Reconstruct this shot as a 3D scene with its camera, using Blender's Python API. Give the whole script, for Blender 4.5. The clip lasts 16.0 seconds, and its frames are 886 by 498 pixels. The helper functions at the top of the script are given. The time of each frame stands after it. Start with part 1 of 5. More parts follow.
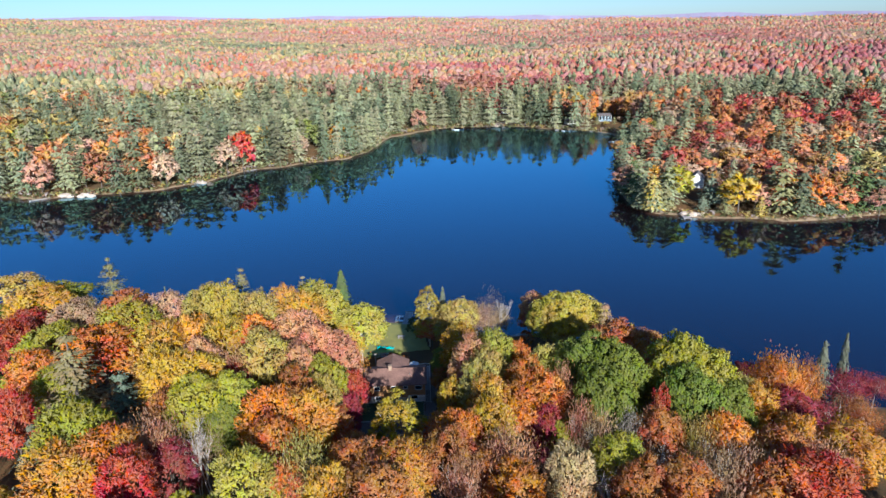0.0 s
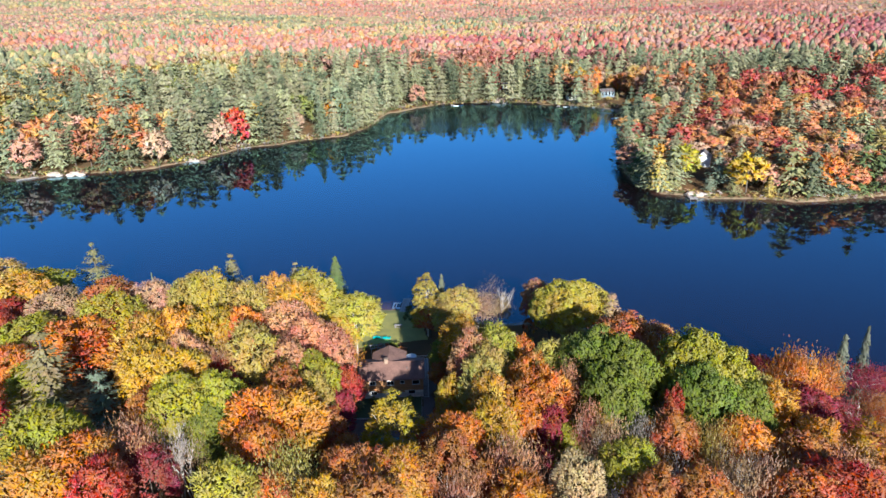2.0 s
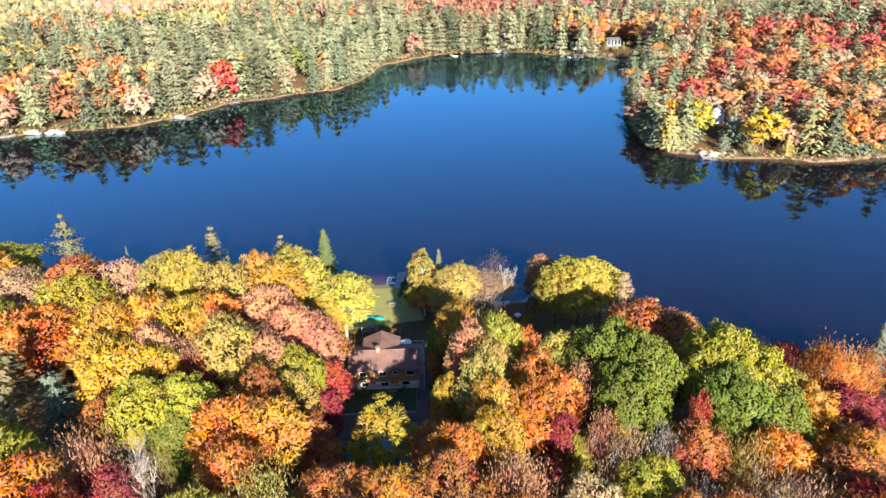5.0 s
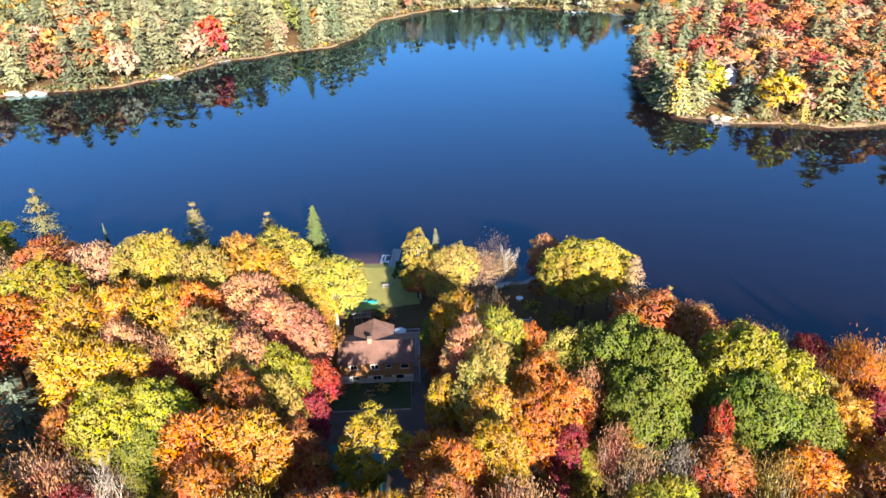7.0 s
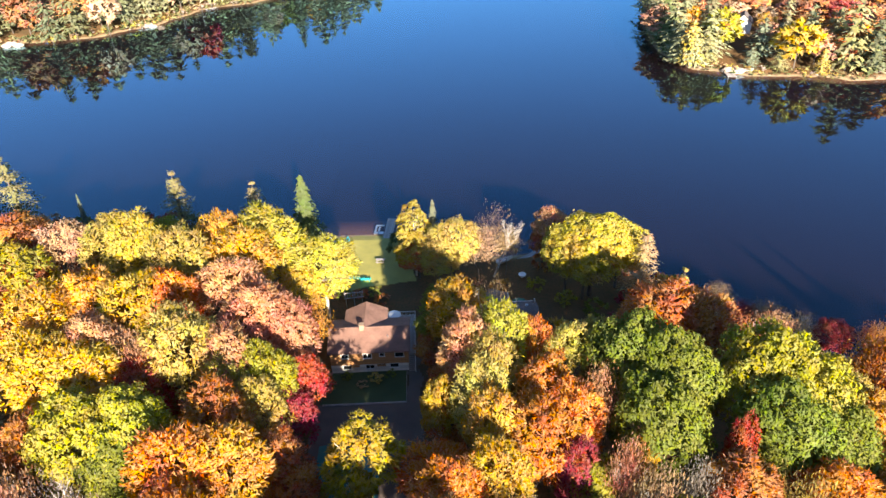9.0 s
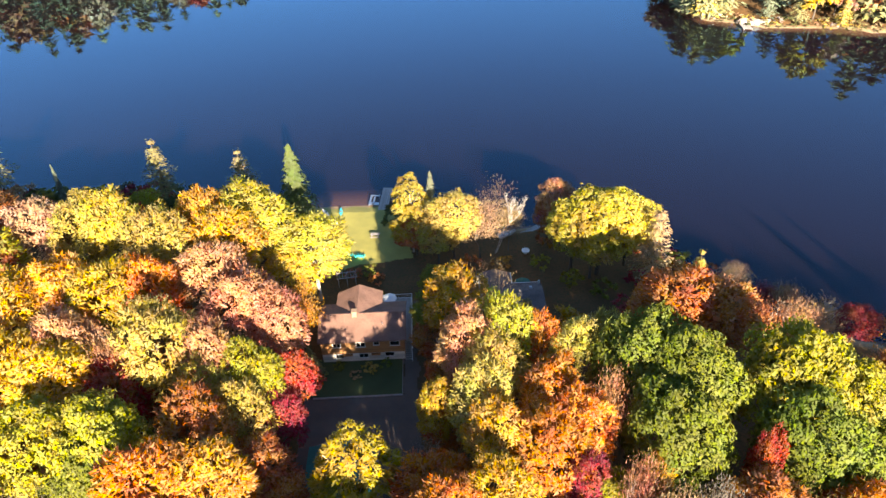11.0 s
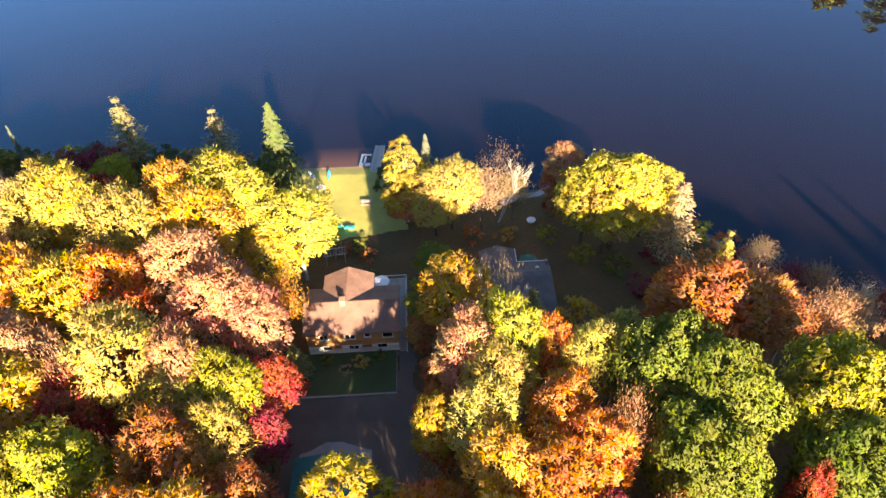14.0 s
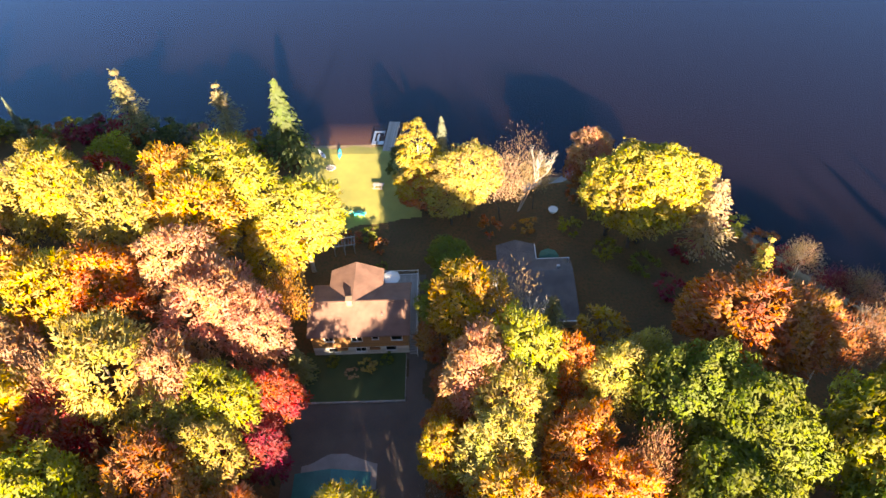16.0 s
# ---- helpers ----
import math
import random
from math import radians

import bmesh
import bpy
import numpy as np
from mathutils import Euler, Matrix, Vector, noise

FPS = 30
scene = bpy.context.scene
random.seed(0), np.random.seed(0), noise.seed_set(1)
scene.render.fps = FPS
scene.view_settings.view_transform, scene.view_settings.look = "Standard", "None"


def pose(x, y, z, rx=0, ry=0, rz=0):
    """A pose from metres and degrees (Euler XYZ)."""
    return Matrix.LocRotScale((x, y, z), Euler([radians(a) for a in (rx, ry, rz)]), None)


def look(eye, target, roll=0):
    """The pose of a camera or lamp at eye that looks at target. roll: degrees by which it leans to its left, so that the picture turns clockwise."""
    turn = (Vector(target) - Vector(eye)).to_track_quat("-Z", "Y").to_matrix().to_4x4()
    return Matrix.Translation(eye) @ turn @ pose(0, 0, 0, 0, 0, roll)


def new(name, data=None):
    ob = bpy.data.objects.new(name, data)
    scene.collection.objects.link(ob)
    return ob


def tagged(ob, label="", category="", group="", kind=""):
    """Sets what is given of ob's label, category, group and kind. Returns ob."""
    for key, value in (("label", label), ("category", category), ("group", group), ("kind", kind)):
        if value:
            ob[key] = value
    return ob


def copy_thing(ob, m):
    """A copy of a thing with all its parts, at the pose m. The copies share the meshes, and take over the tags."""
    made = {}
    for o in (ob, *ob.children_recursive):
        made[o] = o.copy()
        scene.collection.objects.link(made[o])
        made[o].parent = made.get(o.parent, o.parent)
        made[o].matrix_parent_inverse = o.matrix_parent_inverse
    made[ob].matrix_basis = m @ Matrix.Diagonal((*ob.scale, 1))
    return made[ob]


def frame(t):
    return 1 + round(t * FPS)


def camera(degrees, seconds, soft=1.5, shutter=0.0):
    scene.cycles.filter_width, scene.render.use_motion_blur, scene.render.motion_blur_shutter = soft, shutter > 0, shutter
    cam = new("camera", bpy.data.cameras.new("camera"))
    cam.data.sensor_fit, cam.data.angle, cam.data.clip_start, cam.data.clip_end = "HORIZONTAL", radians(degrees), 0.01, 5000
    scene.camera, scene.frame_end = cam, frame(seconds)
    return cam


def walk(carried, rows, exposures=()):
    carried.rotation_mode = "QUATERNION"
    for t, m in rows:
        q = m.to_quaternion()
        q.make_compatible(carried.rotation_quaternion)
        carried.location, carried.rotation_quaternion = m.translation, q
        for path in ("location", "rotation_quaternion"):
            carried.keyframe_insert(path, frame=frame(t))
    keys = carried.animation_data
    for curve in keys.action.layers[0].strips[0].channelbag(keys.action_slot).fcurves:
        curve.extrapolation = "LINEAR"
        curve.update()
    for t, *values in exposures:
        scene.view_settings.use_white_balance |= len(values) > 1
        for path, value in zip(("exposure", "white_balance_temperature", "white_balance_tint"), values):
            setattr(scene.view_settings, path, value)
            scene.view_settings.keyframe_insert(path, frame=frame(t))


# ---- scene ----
cam = camera(65.9, 16.0)
PATH = [
    (0, (-1.627, -7.713, 79.468), (-1.402, 1.797, 76.388), -1.4),
    (0.5, (-1.531, -5.642, 79.455), (-1.301, 3.868, 76.365), -1.3),
    (1, (-1.462, -3.548, 79.412), (-1.232, 5.937, 76.247), -1.4),
    (1.5, (-1.390, -1.393, 79.368), (-1.165, 8.042, 76.063), -1.4),
    (2, (-1.266, 0.733, 79.322), (-1.041, 10.128, 75.902), -1.4),
    (2.5, (-1.117, 2.950, 79.306), (-0.897, 12.300, 75.771), -1.4),
    (3, (-0.939, 5.260, 79.311), (-0.724, 14.570, 75.666), -1.4),
    (3.5, (-0.767, 7.640, 79.333), (-0.552, 16.904, 75.573), -1.4),
    (4, (-0.589, 10.149, 79.341), (-0.378, 19.369, 75.466), -1.5),
    (6.5, (0.549, 23.850, 79.548), (0.739, 32.780, 75.058), -1.6),
    (7, (0.780, 26.659, 79.639), (0.960, 35.504, 74.974), -1.6),
    (7.5, (1.015, 29.467, 79.749), (1.190, 38.217, 74.909), -1.7),
    (8, (1.225, 32.261, 79.814), (1.390, 40.911, 74.804), -1.7),
    (8.5, (1.450, 35.065, 79.880), (1.605, 43.620, 74.700), -1.8),
    (9, (1.649, 37.824, 79.904), (1.799, 46.269, 74.559), -1.9),
    (11.5, (2.479, 49.875, 79.510), (2.579, 57.785, 73.395), -2.3),
    (12, (2.614, 52.287, 79.422), (2.704, 60.082, 73.157), -2.4),
    (12.5, (2.720, 54.622, 79.295), (2.805, 62.302, 72.890), -2.4),
    (13, (2.885, 56.888, 79.152), (2.960, 64.448, 72.612), -2.5),
    (13.5, (3.053, 59.114, 79.003), (3.123, 66.559, 72.328), -2.7),
    (14, (3.214, 61.249, 78.909), (3.274, 68.579, 72.109), -2.8),
    (14.5, (3.516, 63.480, 78.911), (3.561, 70.690, 71.981), -2.9),
    (15, (3.763, 65.752, 78.888), (3.758, 72.838, 71.833), -3.1),
    (15.5, (3.952, 68.015, 78.827), (3.842, 74.980, 71.652), -3.3),
    (16, (4.148, 70.312, 78.759), (3.898, 77.152, 71.474), -3.5),
]
walk(cam, [(t, look(e, p, r)) for t, e, p, r in PATH],
     [(0, 1.09, 5450, 8), (3.5, 1.60, 5930, 10), (7, 1.95, 6600, 13), (9, 2.12, 7100, 12), (12.5, 2.44, 8200, 13), (16, 2.70, 9100, 16)])

# ---- world, sun ----
SUN_EL, SUN_AZ = radians(20.5), radians(167.0)  # azimuth from +y, clockwise
sun_way = Vector((math.cos(SUN_EL) * math.sin(SUN_AZ), math.cos(SUN_EL) * math.cos(SUN_AZ), math.sin(SUN_EL)))
world = bpy.data.worlds.new("sky")
scene.world = world
world.use_nodes = True
wn = world.node_tree
sky = wn.nodes.new("ShaderNodeTexSky")
sky.sky_type, sky.sun_disc = "NISHITA", False
sky.sun_elevation, sky.sun_rotation = SUN_EL, SUN_AZ
sky.air_density, sky.dust_density, sky.ozone_density = 1.0, 0.25, 7.0
wn.nodes["Background"].inputs["Strength"].default_value = 0.066
wn.links.new(sky.outputs["Color"], wn.nodes["Background"].inputs["Color"])
sun = new("sun", bpy.data.lights.new("sun", "SUN"))
sun.data.energy, sun.data.angle, sun.data.color = 5.0, radians(0.53), (1.0, 0.93, 0.82)
sun.matrix_world = look(sun_way * 300, (0, 0, 0))


# ---- materials ----
def material(name):
    m = bpy.data.materials.new(name)
    m.use_nodes = True
    m.node_tree.nodes.clear()
    out = m.node_tree.nodes.new("ShaderNodeOutputMaterial")
    return m, m.node_tree, out


def node(nt, kind, **values):
    n = nt.nodes.new("ShaderNode" + kind)
    for key, value in values.items():
        n.inputs[key].default_value = value
    return n


def mixed(nt, blend, fac, a, b):
    """A colour mix node; fac, a and b are sockets or values."""
    n = nt.nodes.new("ShaderNodeMix")
    n.data_type, n.blend_type = "RGBA", blend
    for socket, value in ((n.inputs[0], fac), (n.inputs[6], a), (n.inputs[7], b)):
        if isinstance(value, bpy.types.NodeSocket):
            nt.links.new(value, socket)
        else:
            socket.default_value = value if isinstance(value, float) else (*value, 1)
    return n.outputs[2]


def noise_tex(nt, scale, detail=3.0, space="Object", rough=0.55):
    tc = nt.nodes.new("ShaderNodeTexCoord")
    n = node(nt, "TexNoise", Scale=scale, Detail=detail, Roughness=rough)
    nt.links.new(tc.outputs[space], n.inputs["Vector"])
    return n.outputs["Fac"]


def remap(nt, value, lo, hi, to_lo=0.0, to_hi=1.0):
    n = nt.nodes.new("ShaderNodeMapRange")
    nt.links.new(value, n.inputs[0])
    for i, v in zip((1, 2, 3, 4), (lo, hi, to_lo, to_hi)):
        n.inputs[i].default_value = v
    return n.outputs[0]


def bumped(nt, shader, height, strength, distance):
    b = node(nt, "Bump", Strength=strength, Distance=distance)
    nt.links.new(height, b.inputs["Height"])
    nt.links.new(b.outputs[0], shader.inputs["Normal"])


def plain(name, colour, rough=0.7, metal=0.0, scale=3.0, vary=0.25, fine=40.0, bump=0.15):
    """A surface with two scales of variation and a fine relief."""
    m, nt, out = material(name)
    p = node(nt, "BsdfPrincipled", Roughness=rough, Metallic=metal)
    a = remap(nt, noise_tex(nt, scale), 0.25, 0.75, 1 - vary, 1 + vary)
    f = noise_tex(nt, fine, 2.0)
    b = remap(nt, f, 0.25, 0.75, 1 - vary * 0.5, 1 + vary * 0.5)
    mul = nt.nodes.new("ShaderNodeMath")
    mul.operation = "MULTIPLY"
    nt.links.new(a, mul.inputs[0]), nt.links.new(b, mul.inputs[1])
    col = mixed(nt, "MULTIPLY", 1.0, colour, mul.outputs[0])
    nt.links.new(col, p.inputs["Base Color"])
    bumped(nt, p, f, bump, 0.02)
    nt.links.new(p.outputs[0], out.inputs[0])
    return m


def foliage(name, source, translucent=0.18, vary=0.22, mottle=0.2, grain_scale=4.0, relief=0.0):
    """Leaves: colour from the object's colour or from the tree colours stored on the mesh. relief: metres of leafy unevenness."""
    m, nt, out = material(name)
    if source == "object":
        c = nt.nodes.new("ShaderNodeObjectInfo").outputs["Color"]
    else:
        c = nt.nodes.new("ShaderNodeVertexColor")
        c.layer_name = "tree_colour"
        c = c.outputs["Color"]
    isl = nt.nodes.new("ShaderNodeNewGeometry").outputs["Random Per Island"]
    hue = nt.nodes.new("ShaderNodeHueSaturation")
    nt.links.new(c, hue.inputs["Color"])
    n = noise_tex(nt, 0.35, 2.0)
    nt.links.new(remap(nt, n, 0.3, 0.7, 0.470, 0.528), hue.inputs["Hue"])
    grain = nt.nodes.new("ShaderNodeMath")
    grain.operation = "MULTIPLY"
    nt.links.new(remap(nt, isl, 0, 1, 1 - vary, 1 + vary), grain.inputs[0])
    speck = noise_tex(nt, grain_scale, 2.0)
    nt.links.new(remap(nt, speck, 0.3, 0.7, 1 - mottle, 1 + mottle), grain.inputs[1])
    nt.links.new(grain.outputs[0], hue.inputs["Value"])
    wob = nt.nodes.new("ShaderNodeMath")
    wob.operation = "MULTIPLY"
    wob.inputs[1].default_value = 7.31
    nt.links.new(isl, wob.inputs[0])
    fr = nt.nodes.new("ShaderNodeMath")
    fr.operation = "FRACT"
    nt.links.new(wob.outputs[0], fr.inputs[0])
    nt.links.new(remap(nt, fr.outputs[0], 0, 1, 0.8, 1.15), hue.inputs["Saturation"])
    d = node(nt, "BsdfDiffuse", Roughness=0.5)
    if relief:
        bumped(nt, d, speck, 1.0, relief)
    tr = node(nt, "BsdfTranslucent")
    mx = node(nt, "MixShader", Fac=translucent)
    nt.links.new(hue.outputs[0], d.inputs["Color"]), nt.links.new(hue.outputs[0], tr.inputs["Color"])
    nt.links.new(d.outputs[0], mx.inputs[1]), nt.links.new(tr.outputs[0], mx.inputs[2])
    nt.links.new(mx.outputs[0], out.inputs[0])
    return m


LEAF = foliage("leaves", "object", 0.36, 0.16, 0.1)
SHORE_LEAF = foliage("shore_leaves", "object", 0.08, 0.2, 0.1)
FAR_LEAF = foliage("forest_leaves", "mesh", 0.08, 0.2, 0.1)
CANOPY_LEAF = foliage("canopy_leaves", "mesh", 0.05, 0.08, 0.4, 0.8, 3.0)
BARK = plain("bark", (0.11, 0.085, 0.065), 0.9, scale=2.0, fine=14.0, bump=0.5)
PALE_BARK = plain("pale_bark", (0.48, 0.42, 0.36), 0.85, scale=1.2, vary=0.3, fine=9.0, bump=0.3)


def water_material():
    m, nt, out = material("lake_water")
    clear = node(nt, "BsdfTransparent", Color=(0.72, 0.70, 0.75, 1))
    peaty = node(nt, "BsdfDiffuse", Color=(0.055, 0.030, 0.020, 1))
    tr = node(nt, "MixShader", Fac=0.10)            # brownish, faintly turbid water
    nt.links.new(clear.outputs[0], tr.inputs[1]), nt.links.new(peaty.outputs[0], tr.inputs[2])
    gl = node(nt, "BsdfGlossy", Roughness=0.015, Color=(0.42, 0.78, 1.0, 1))
    pos = nt.nodes.new("ShaderNodeNewGeometry").outputs["Position"]
    sep = nt.nodes.new("ShaderNodeSeparateXYZ")
    nt.links.new(pos, sep.inputs[0])
    breeze = nt.nodes.new("ShaderNodeMath")
    breeze.operation = "MULTIPLY"                   # a light breeze ruffles the head of the bay
    nt.links.new(remap(nt, sep.outputs["Y"], 400, 480, 0.0, 0.13), breeze.inputs[0])
    nt.links.new(remap(nt, noise_tex(nt, 0.02, 2.0), 0.35, 0.6), breeze.inputs[1])
    still = nt.nodes.new("ShaderNodeMath")
    still.inputs[1].default_value = 0.015
    nt.links.new(breeze.outputs[0], still.inputs[0])
    nt.links.new(still.outputs[0], gl.inputs["Roughness"])
    rim = node(nt, "LayerWeight", Blend=0.5)
    power = nt.nodes.new("ShaderNodeMath")
    power.operation = "POWER"
    power.inputs[1].default_value = 3.5
    nt.links.new(rim.outputs["Facing"], power.inputs[0])
    gloss = remap(nt, power.outputs[0], 0.0, 1.0, 0.02, 1.0)
    mx = nt.nodes.new("ShaderNodeMixShader")
    b = node(nt, "Bump", Strength=0.05, Distance=0.03)
    nt.links.new(noise_tex(nt, 0.9, 3.0), b.inputs["Height"])
    nt.links.new(b.outputs[0], gl.inputs["Normal"])
    nt.links.new(gloss, mx.inputs[0])
    nt.links.new(tr.outputs[0], mx.inputs[1]), nt.links.new(gl.outputs[0], mx.inputs[2])
    nt.links.new(mx.outputs[0], out.inputs[0])
    return m


def ground_material():
    """Leaf litter on land, sand along the water's edge, a silty lake bed dimmed with depth."""
    m, nt, out = material("ground")
    p = node(nt, "BsdfPrincipled", Roughness=0.95)
    p.inputs["Specular IOR Level"].default_value = 0.0
    geo = nt.nodes.new("ShaderNodeNewGeometry")
    sep = nt.nodes.new("ShaderNodeSeparateXYZ")
    nt.links.new(geo.outputs["Position"], sep.inputs[0])
    n1, n2 = noise_tex(nt, 0.12, 4.0), noise_tex(nt, 2.5, 4.0)
    litter = mixed(nt, "MIX", remap(nt, n1, 0.35, 0.65), (0.12, 0.075, 0.042), (0.20, 0.10, 0.045))
    litter = mixed(nt, "MIX", remap(nt, n2, 0.45, 0.7), litter, (0.085, 0.075, 0.035))
    sand = mixed(nt, "MIX", remap(nt, n2, 0.3, 0.7), (0.33, 0.17, 0.095), (0.26, 0.12, 0.065))
    wob = nt.nodes.new("ShaderNodeMath")
    wob.operation = "MULTIPLY_ADD"
    nt.links.new(n1, wob.inputs[0])
    wob.inputs[1].default_value = 0.5
    nt.links.new(sep.outputs["Z"], wob.inputs[2])
    dry = mixed(nt, "MIX", remap(nt, n2, 0.3, 0.7), (0.36, 0.26, 0.16), (0.27, 0.19, 0.11))
    land = mixed(nt, "MIX", remap(nt, wob.outputs[0], 0.45, 0.85), dry, litter)
    # silty bed, its colour also holding the light lost in deeper water
    dimmed_silt = mixed(nt, "MIX", remap(nt, sep.outputs["Z"], -0.1, -0.95), sand, (0.0065, 0.006, 0.014))
    col = mixed(nt, "MIX", remap(nt, sep.outputs["Z"], -0.05, 0.0), dimmed_silt, land)
    nt.links.new(col, p.inputs["Base Color"])
    bumped(nt, p, n2, 0.6, 0.25)
    nt.links.new(p.outputs[0], out.inputs[0])
    return m


# ---- lake outline and the lie of the land ----
NEAR_SHORE = [(-480, 232), (-300, 215), (-180, 200), (-130, 192), (-95, 184), (-60, 179), (-40, 175.5), (-23, 171.5), (-10, 171),
              (-3, 170), (6, 166), (16, 160), (24, 161), (33, 160), (42, 153), (50, 145), (56, 136), (64, 127), (80, 121),
              (105, 116), (150, 110), (260, 100), (480, 92)]
FAR_SHORE = [(480, 250), (300, 256), (191, 263), (173, 261), (148, 259), (128, 265), (109, 270), (97, 279), (92, 296), (94, 320),
             (103, 360), (118, 410), (127, 440), (140, 475), (147, 508), (117, 523), (90, 548), (58, 555), (21, 555), (-7, 545),
             (-28, 522), (-39, 460), (-43, 442), (-60, 424), (-89, 411), (-113, 394), (-125, 370), (-140, 357), (-165, 345),
             (-185, 343), (-203, 339), (-223, 344), (-330, 350), (-480, 362)]
LAKE = np.array(NEAR_SHORE + FAR_SHORE, float)


def shore_distance(x, y):
    """Metres from the shore line: positive on land, negative in the lake."""
    p = np.stack([x, y], -1).astype(float)
    a, b = LAKE, np.roll(LAKE, -1, 0)
    best, inside = np.full(p.shape[:-1], 1e9), np.zeros(p.shape[:-1], bool)
    for (ax, ay), (bx, by) in zip(a, b):
        ex, ey = bx - ax, by - ay
        t = np.clip(((p[..., 0] - ax) * ex + (p[..., 1] - ay) * ey) / (ex * ex + ey * ey), 0, 1)
        best = np.minimum(best, np.hypot(p[..., 0] - ax - t * ex, p[..., 1] - ay - t * ey))
        cross = (ay > p[..., 1]) != (by > p[..., 1])
        inside ^= cross & (p[..., 0] < ex * (p[..., 1] - ay) / (ey if ey else 1e-9) + ax)
    return np.where(inside, -best, best)


def soft_noise(x, y, scale, seed):
    """Smooth value noise, about -1 to 1, for arrays."""
    u, v = x / scale + seed * 17.3, y / scale - seed * 9.1
    iu, iv = np.floor(u), np.floor(v)
    fu, fv = u - iu, v - iv
    fu, fv = fu * fu * (3 - 2 * fu), fv * fv * (3 - 2 * fv)

    def lattice(i, j):
        s = np.sin(i * 127.1 + j * 311.7 + seed * 74.7) * 43758.5453
        return (s - np.floor(s)) * 2 - 1
    low = lattice(iu, iv) * (1 - fu) + lattice(iu + 1, iv) * fu
    high = lattice(iu, iv + 1) * (1 - fu) + lattice(iu + 1, iv + 1) * fu
    return low * (1 - fv) + high * fv


def height(x, y):
    """The land's height over the lake."""
    x, y = np.asarray(x, float), np.asarray(y, float)
    d = shore_distance(x, y)
    bed = -np.clip(-d * (0.11 + 0.4 * np.clip((np.abs(x + 12) - 11) / 10, 0, 1)), 0, 5.5)
    near = np.clip(d * 0.22, 0, 0.7) + 1.85 * np.clip((d - 3) / 34, 0, 1) ** 1.1 + 1.6 * np.clip((d - 55) / 40, 0, 1)
    away = np.clip((y - 250) / 150, 0, 1)
    rise = away * (9 * np.clip(d / 120, 0, 1) + 10 * np.clip(d / 600, 0, 1))
    r = np.hypot(x, y)
    az = np.arctan2(x, np.maximum(y, 1))
    far = np.clip((r - 1100) / 3400, 0, 1)
    top = 126 - 76 * np.clip(az, -0.75, 0.75)
    hills = away * (soft_noise(x, y, 420, 1) * 7 + soft_noise(x, y, 160, 2) * 3) * np.clip(d / 150, 0, 1)
    hills += away * soft_noise(x, y, 900, 3) * 14 * np.clip((r - 900) / 900, 0, 1)
    land = near + rise + hills + far ** 1.25 * (top - 25) * away
    return np.where(d > 0, np.maximum(land, np.minimum(d * 0.1, 0.4)), bed)


def steps(fine_lo, fine_hi, fine, lo, hi, grow=1.09):
    inner = list(np.arange(fine_lo, fine_hi, fine))
    s, v, right = fine, inner[-1], []
    while v < hi:
        s *= grow
        v += s
        right.append(v)
    s, v, left = fine, inner[0], []
    while v > lo:
        s *= grow
        v -= s
        left.append(v)
    return np.array(left[::-1] + inner + right)


def grid_mesh(name, xs, ys, lift, mat):
    gx, gy = np.meshgrid(xs, ys)
    verts = np.stack([gx, gy, height(gx, gy) + lift], -1).reshape(-1, 3)
    w, h = len(xs), len(ys)
    i = (np.arange(h - 1)[:, None] * w + np.arange(w - 1)).reshape(-1)
    return quick_mesh(name, verts, np.stack([i, i + 1, i + w + 1, i + w], -1), mat, smooth=True)


def quick_mesh(name, verts, faces, mat, colours=None, smooth=False, normals=None):
    """A mesh from arrays; faces all have the same number of corners."""
    me = bpy.data.meshes.new(name)
    verts, faces = np.asarray(verts, np.float32), np.asarray(faces, np.int32)
    k = faces.shape[1]
    me.vertices.add(len(verts)), me.loops.add(faces.size), me.polygons.add(len(faces))
    me.vertices.foreach_set("co", verts.ravel())
    me.loops.foreach_set("vertex_index", faces.ravel())
    me.polygons.foreach_set("loop_start", np.arange(len(faces), dtype=np.int32) * k)
    if smooth:
        me.polygons.foreach_set("use_smooth", np.ones(len(faces), bool))
    if colours is not None:
        at = me.color_attributes.new("tree_colour", "FLOAT_COLOR", "POINT")
        at.data.foreach_set("color", np.concatenate([colours, np.ones((len(colours), 1))], 1).astype(np.float32).ravel())
    me.update(calc_edges=True)
    if normals is not None:
        me.normals_split_custom_set_from_vertices(np.asarray(normals, np.float32).tolist())
    me.materials.append(mat)
    return me


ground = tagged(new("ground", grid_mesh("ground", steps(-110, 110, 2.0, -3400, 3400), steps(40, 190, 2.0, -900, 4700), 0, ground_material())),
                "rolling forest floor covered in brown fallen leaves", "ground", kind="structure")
lake = tagged(new("water", quick_mesh("water", [(-470, 85, 0), (470, 85, 0), (470, 570, 0), (-470, 570, 0)], [(0, 1, 2, 3)], water_material())),
              "calm dark blue lake water with mirror reflections", "lake", kind="structure")


# ---- trees ----
def unit(v):
    return v / (np.linalg.norm(v, axis=1, keepdims=True) + 1e-9)


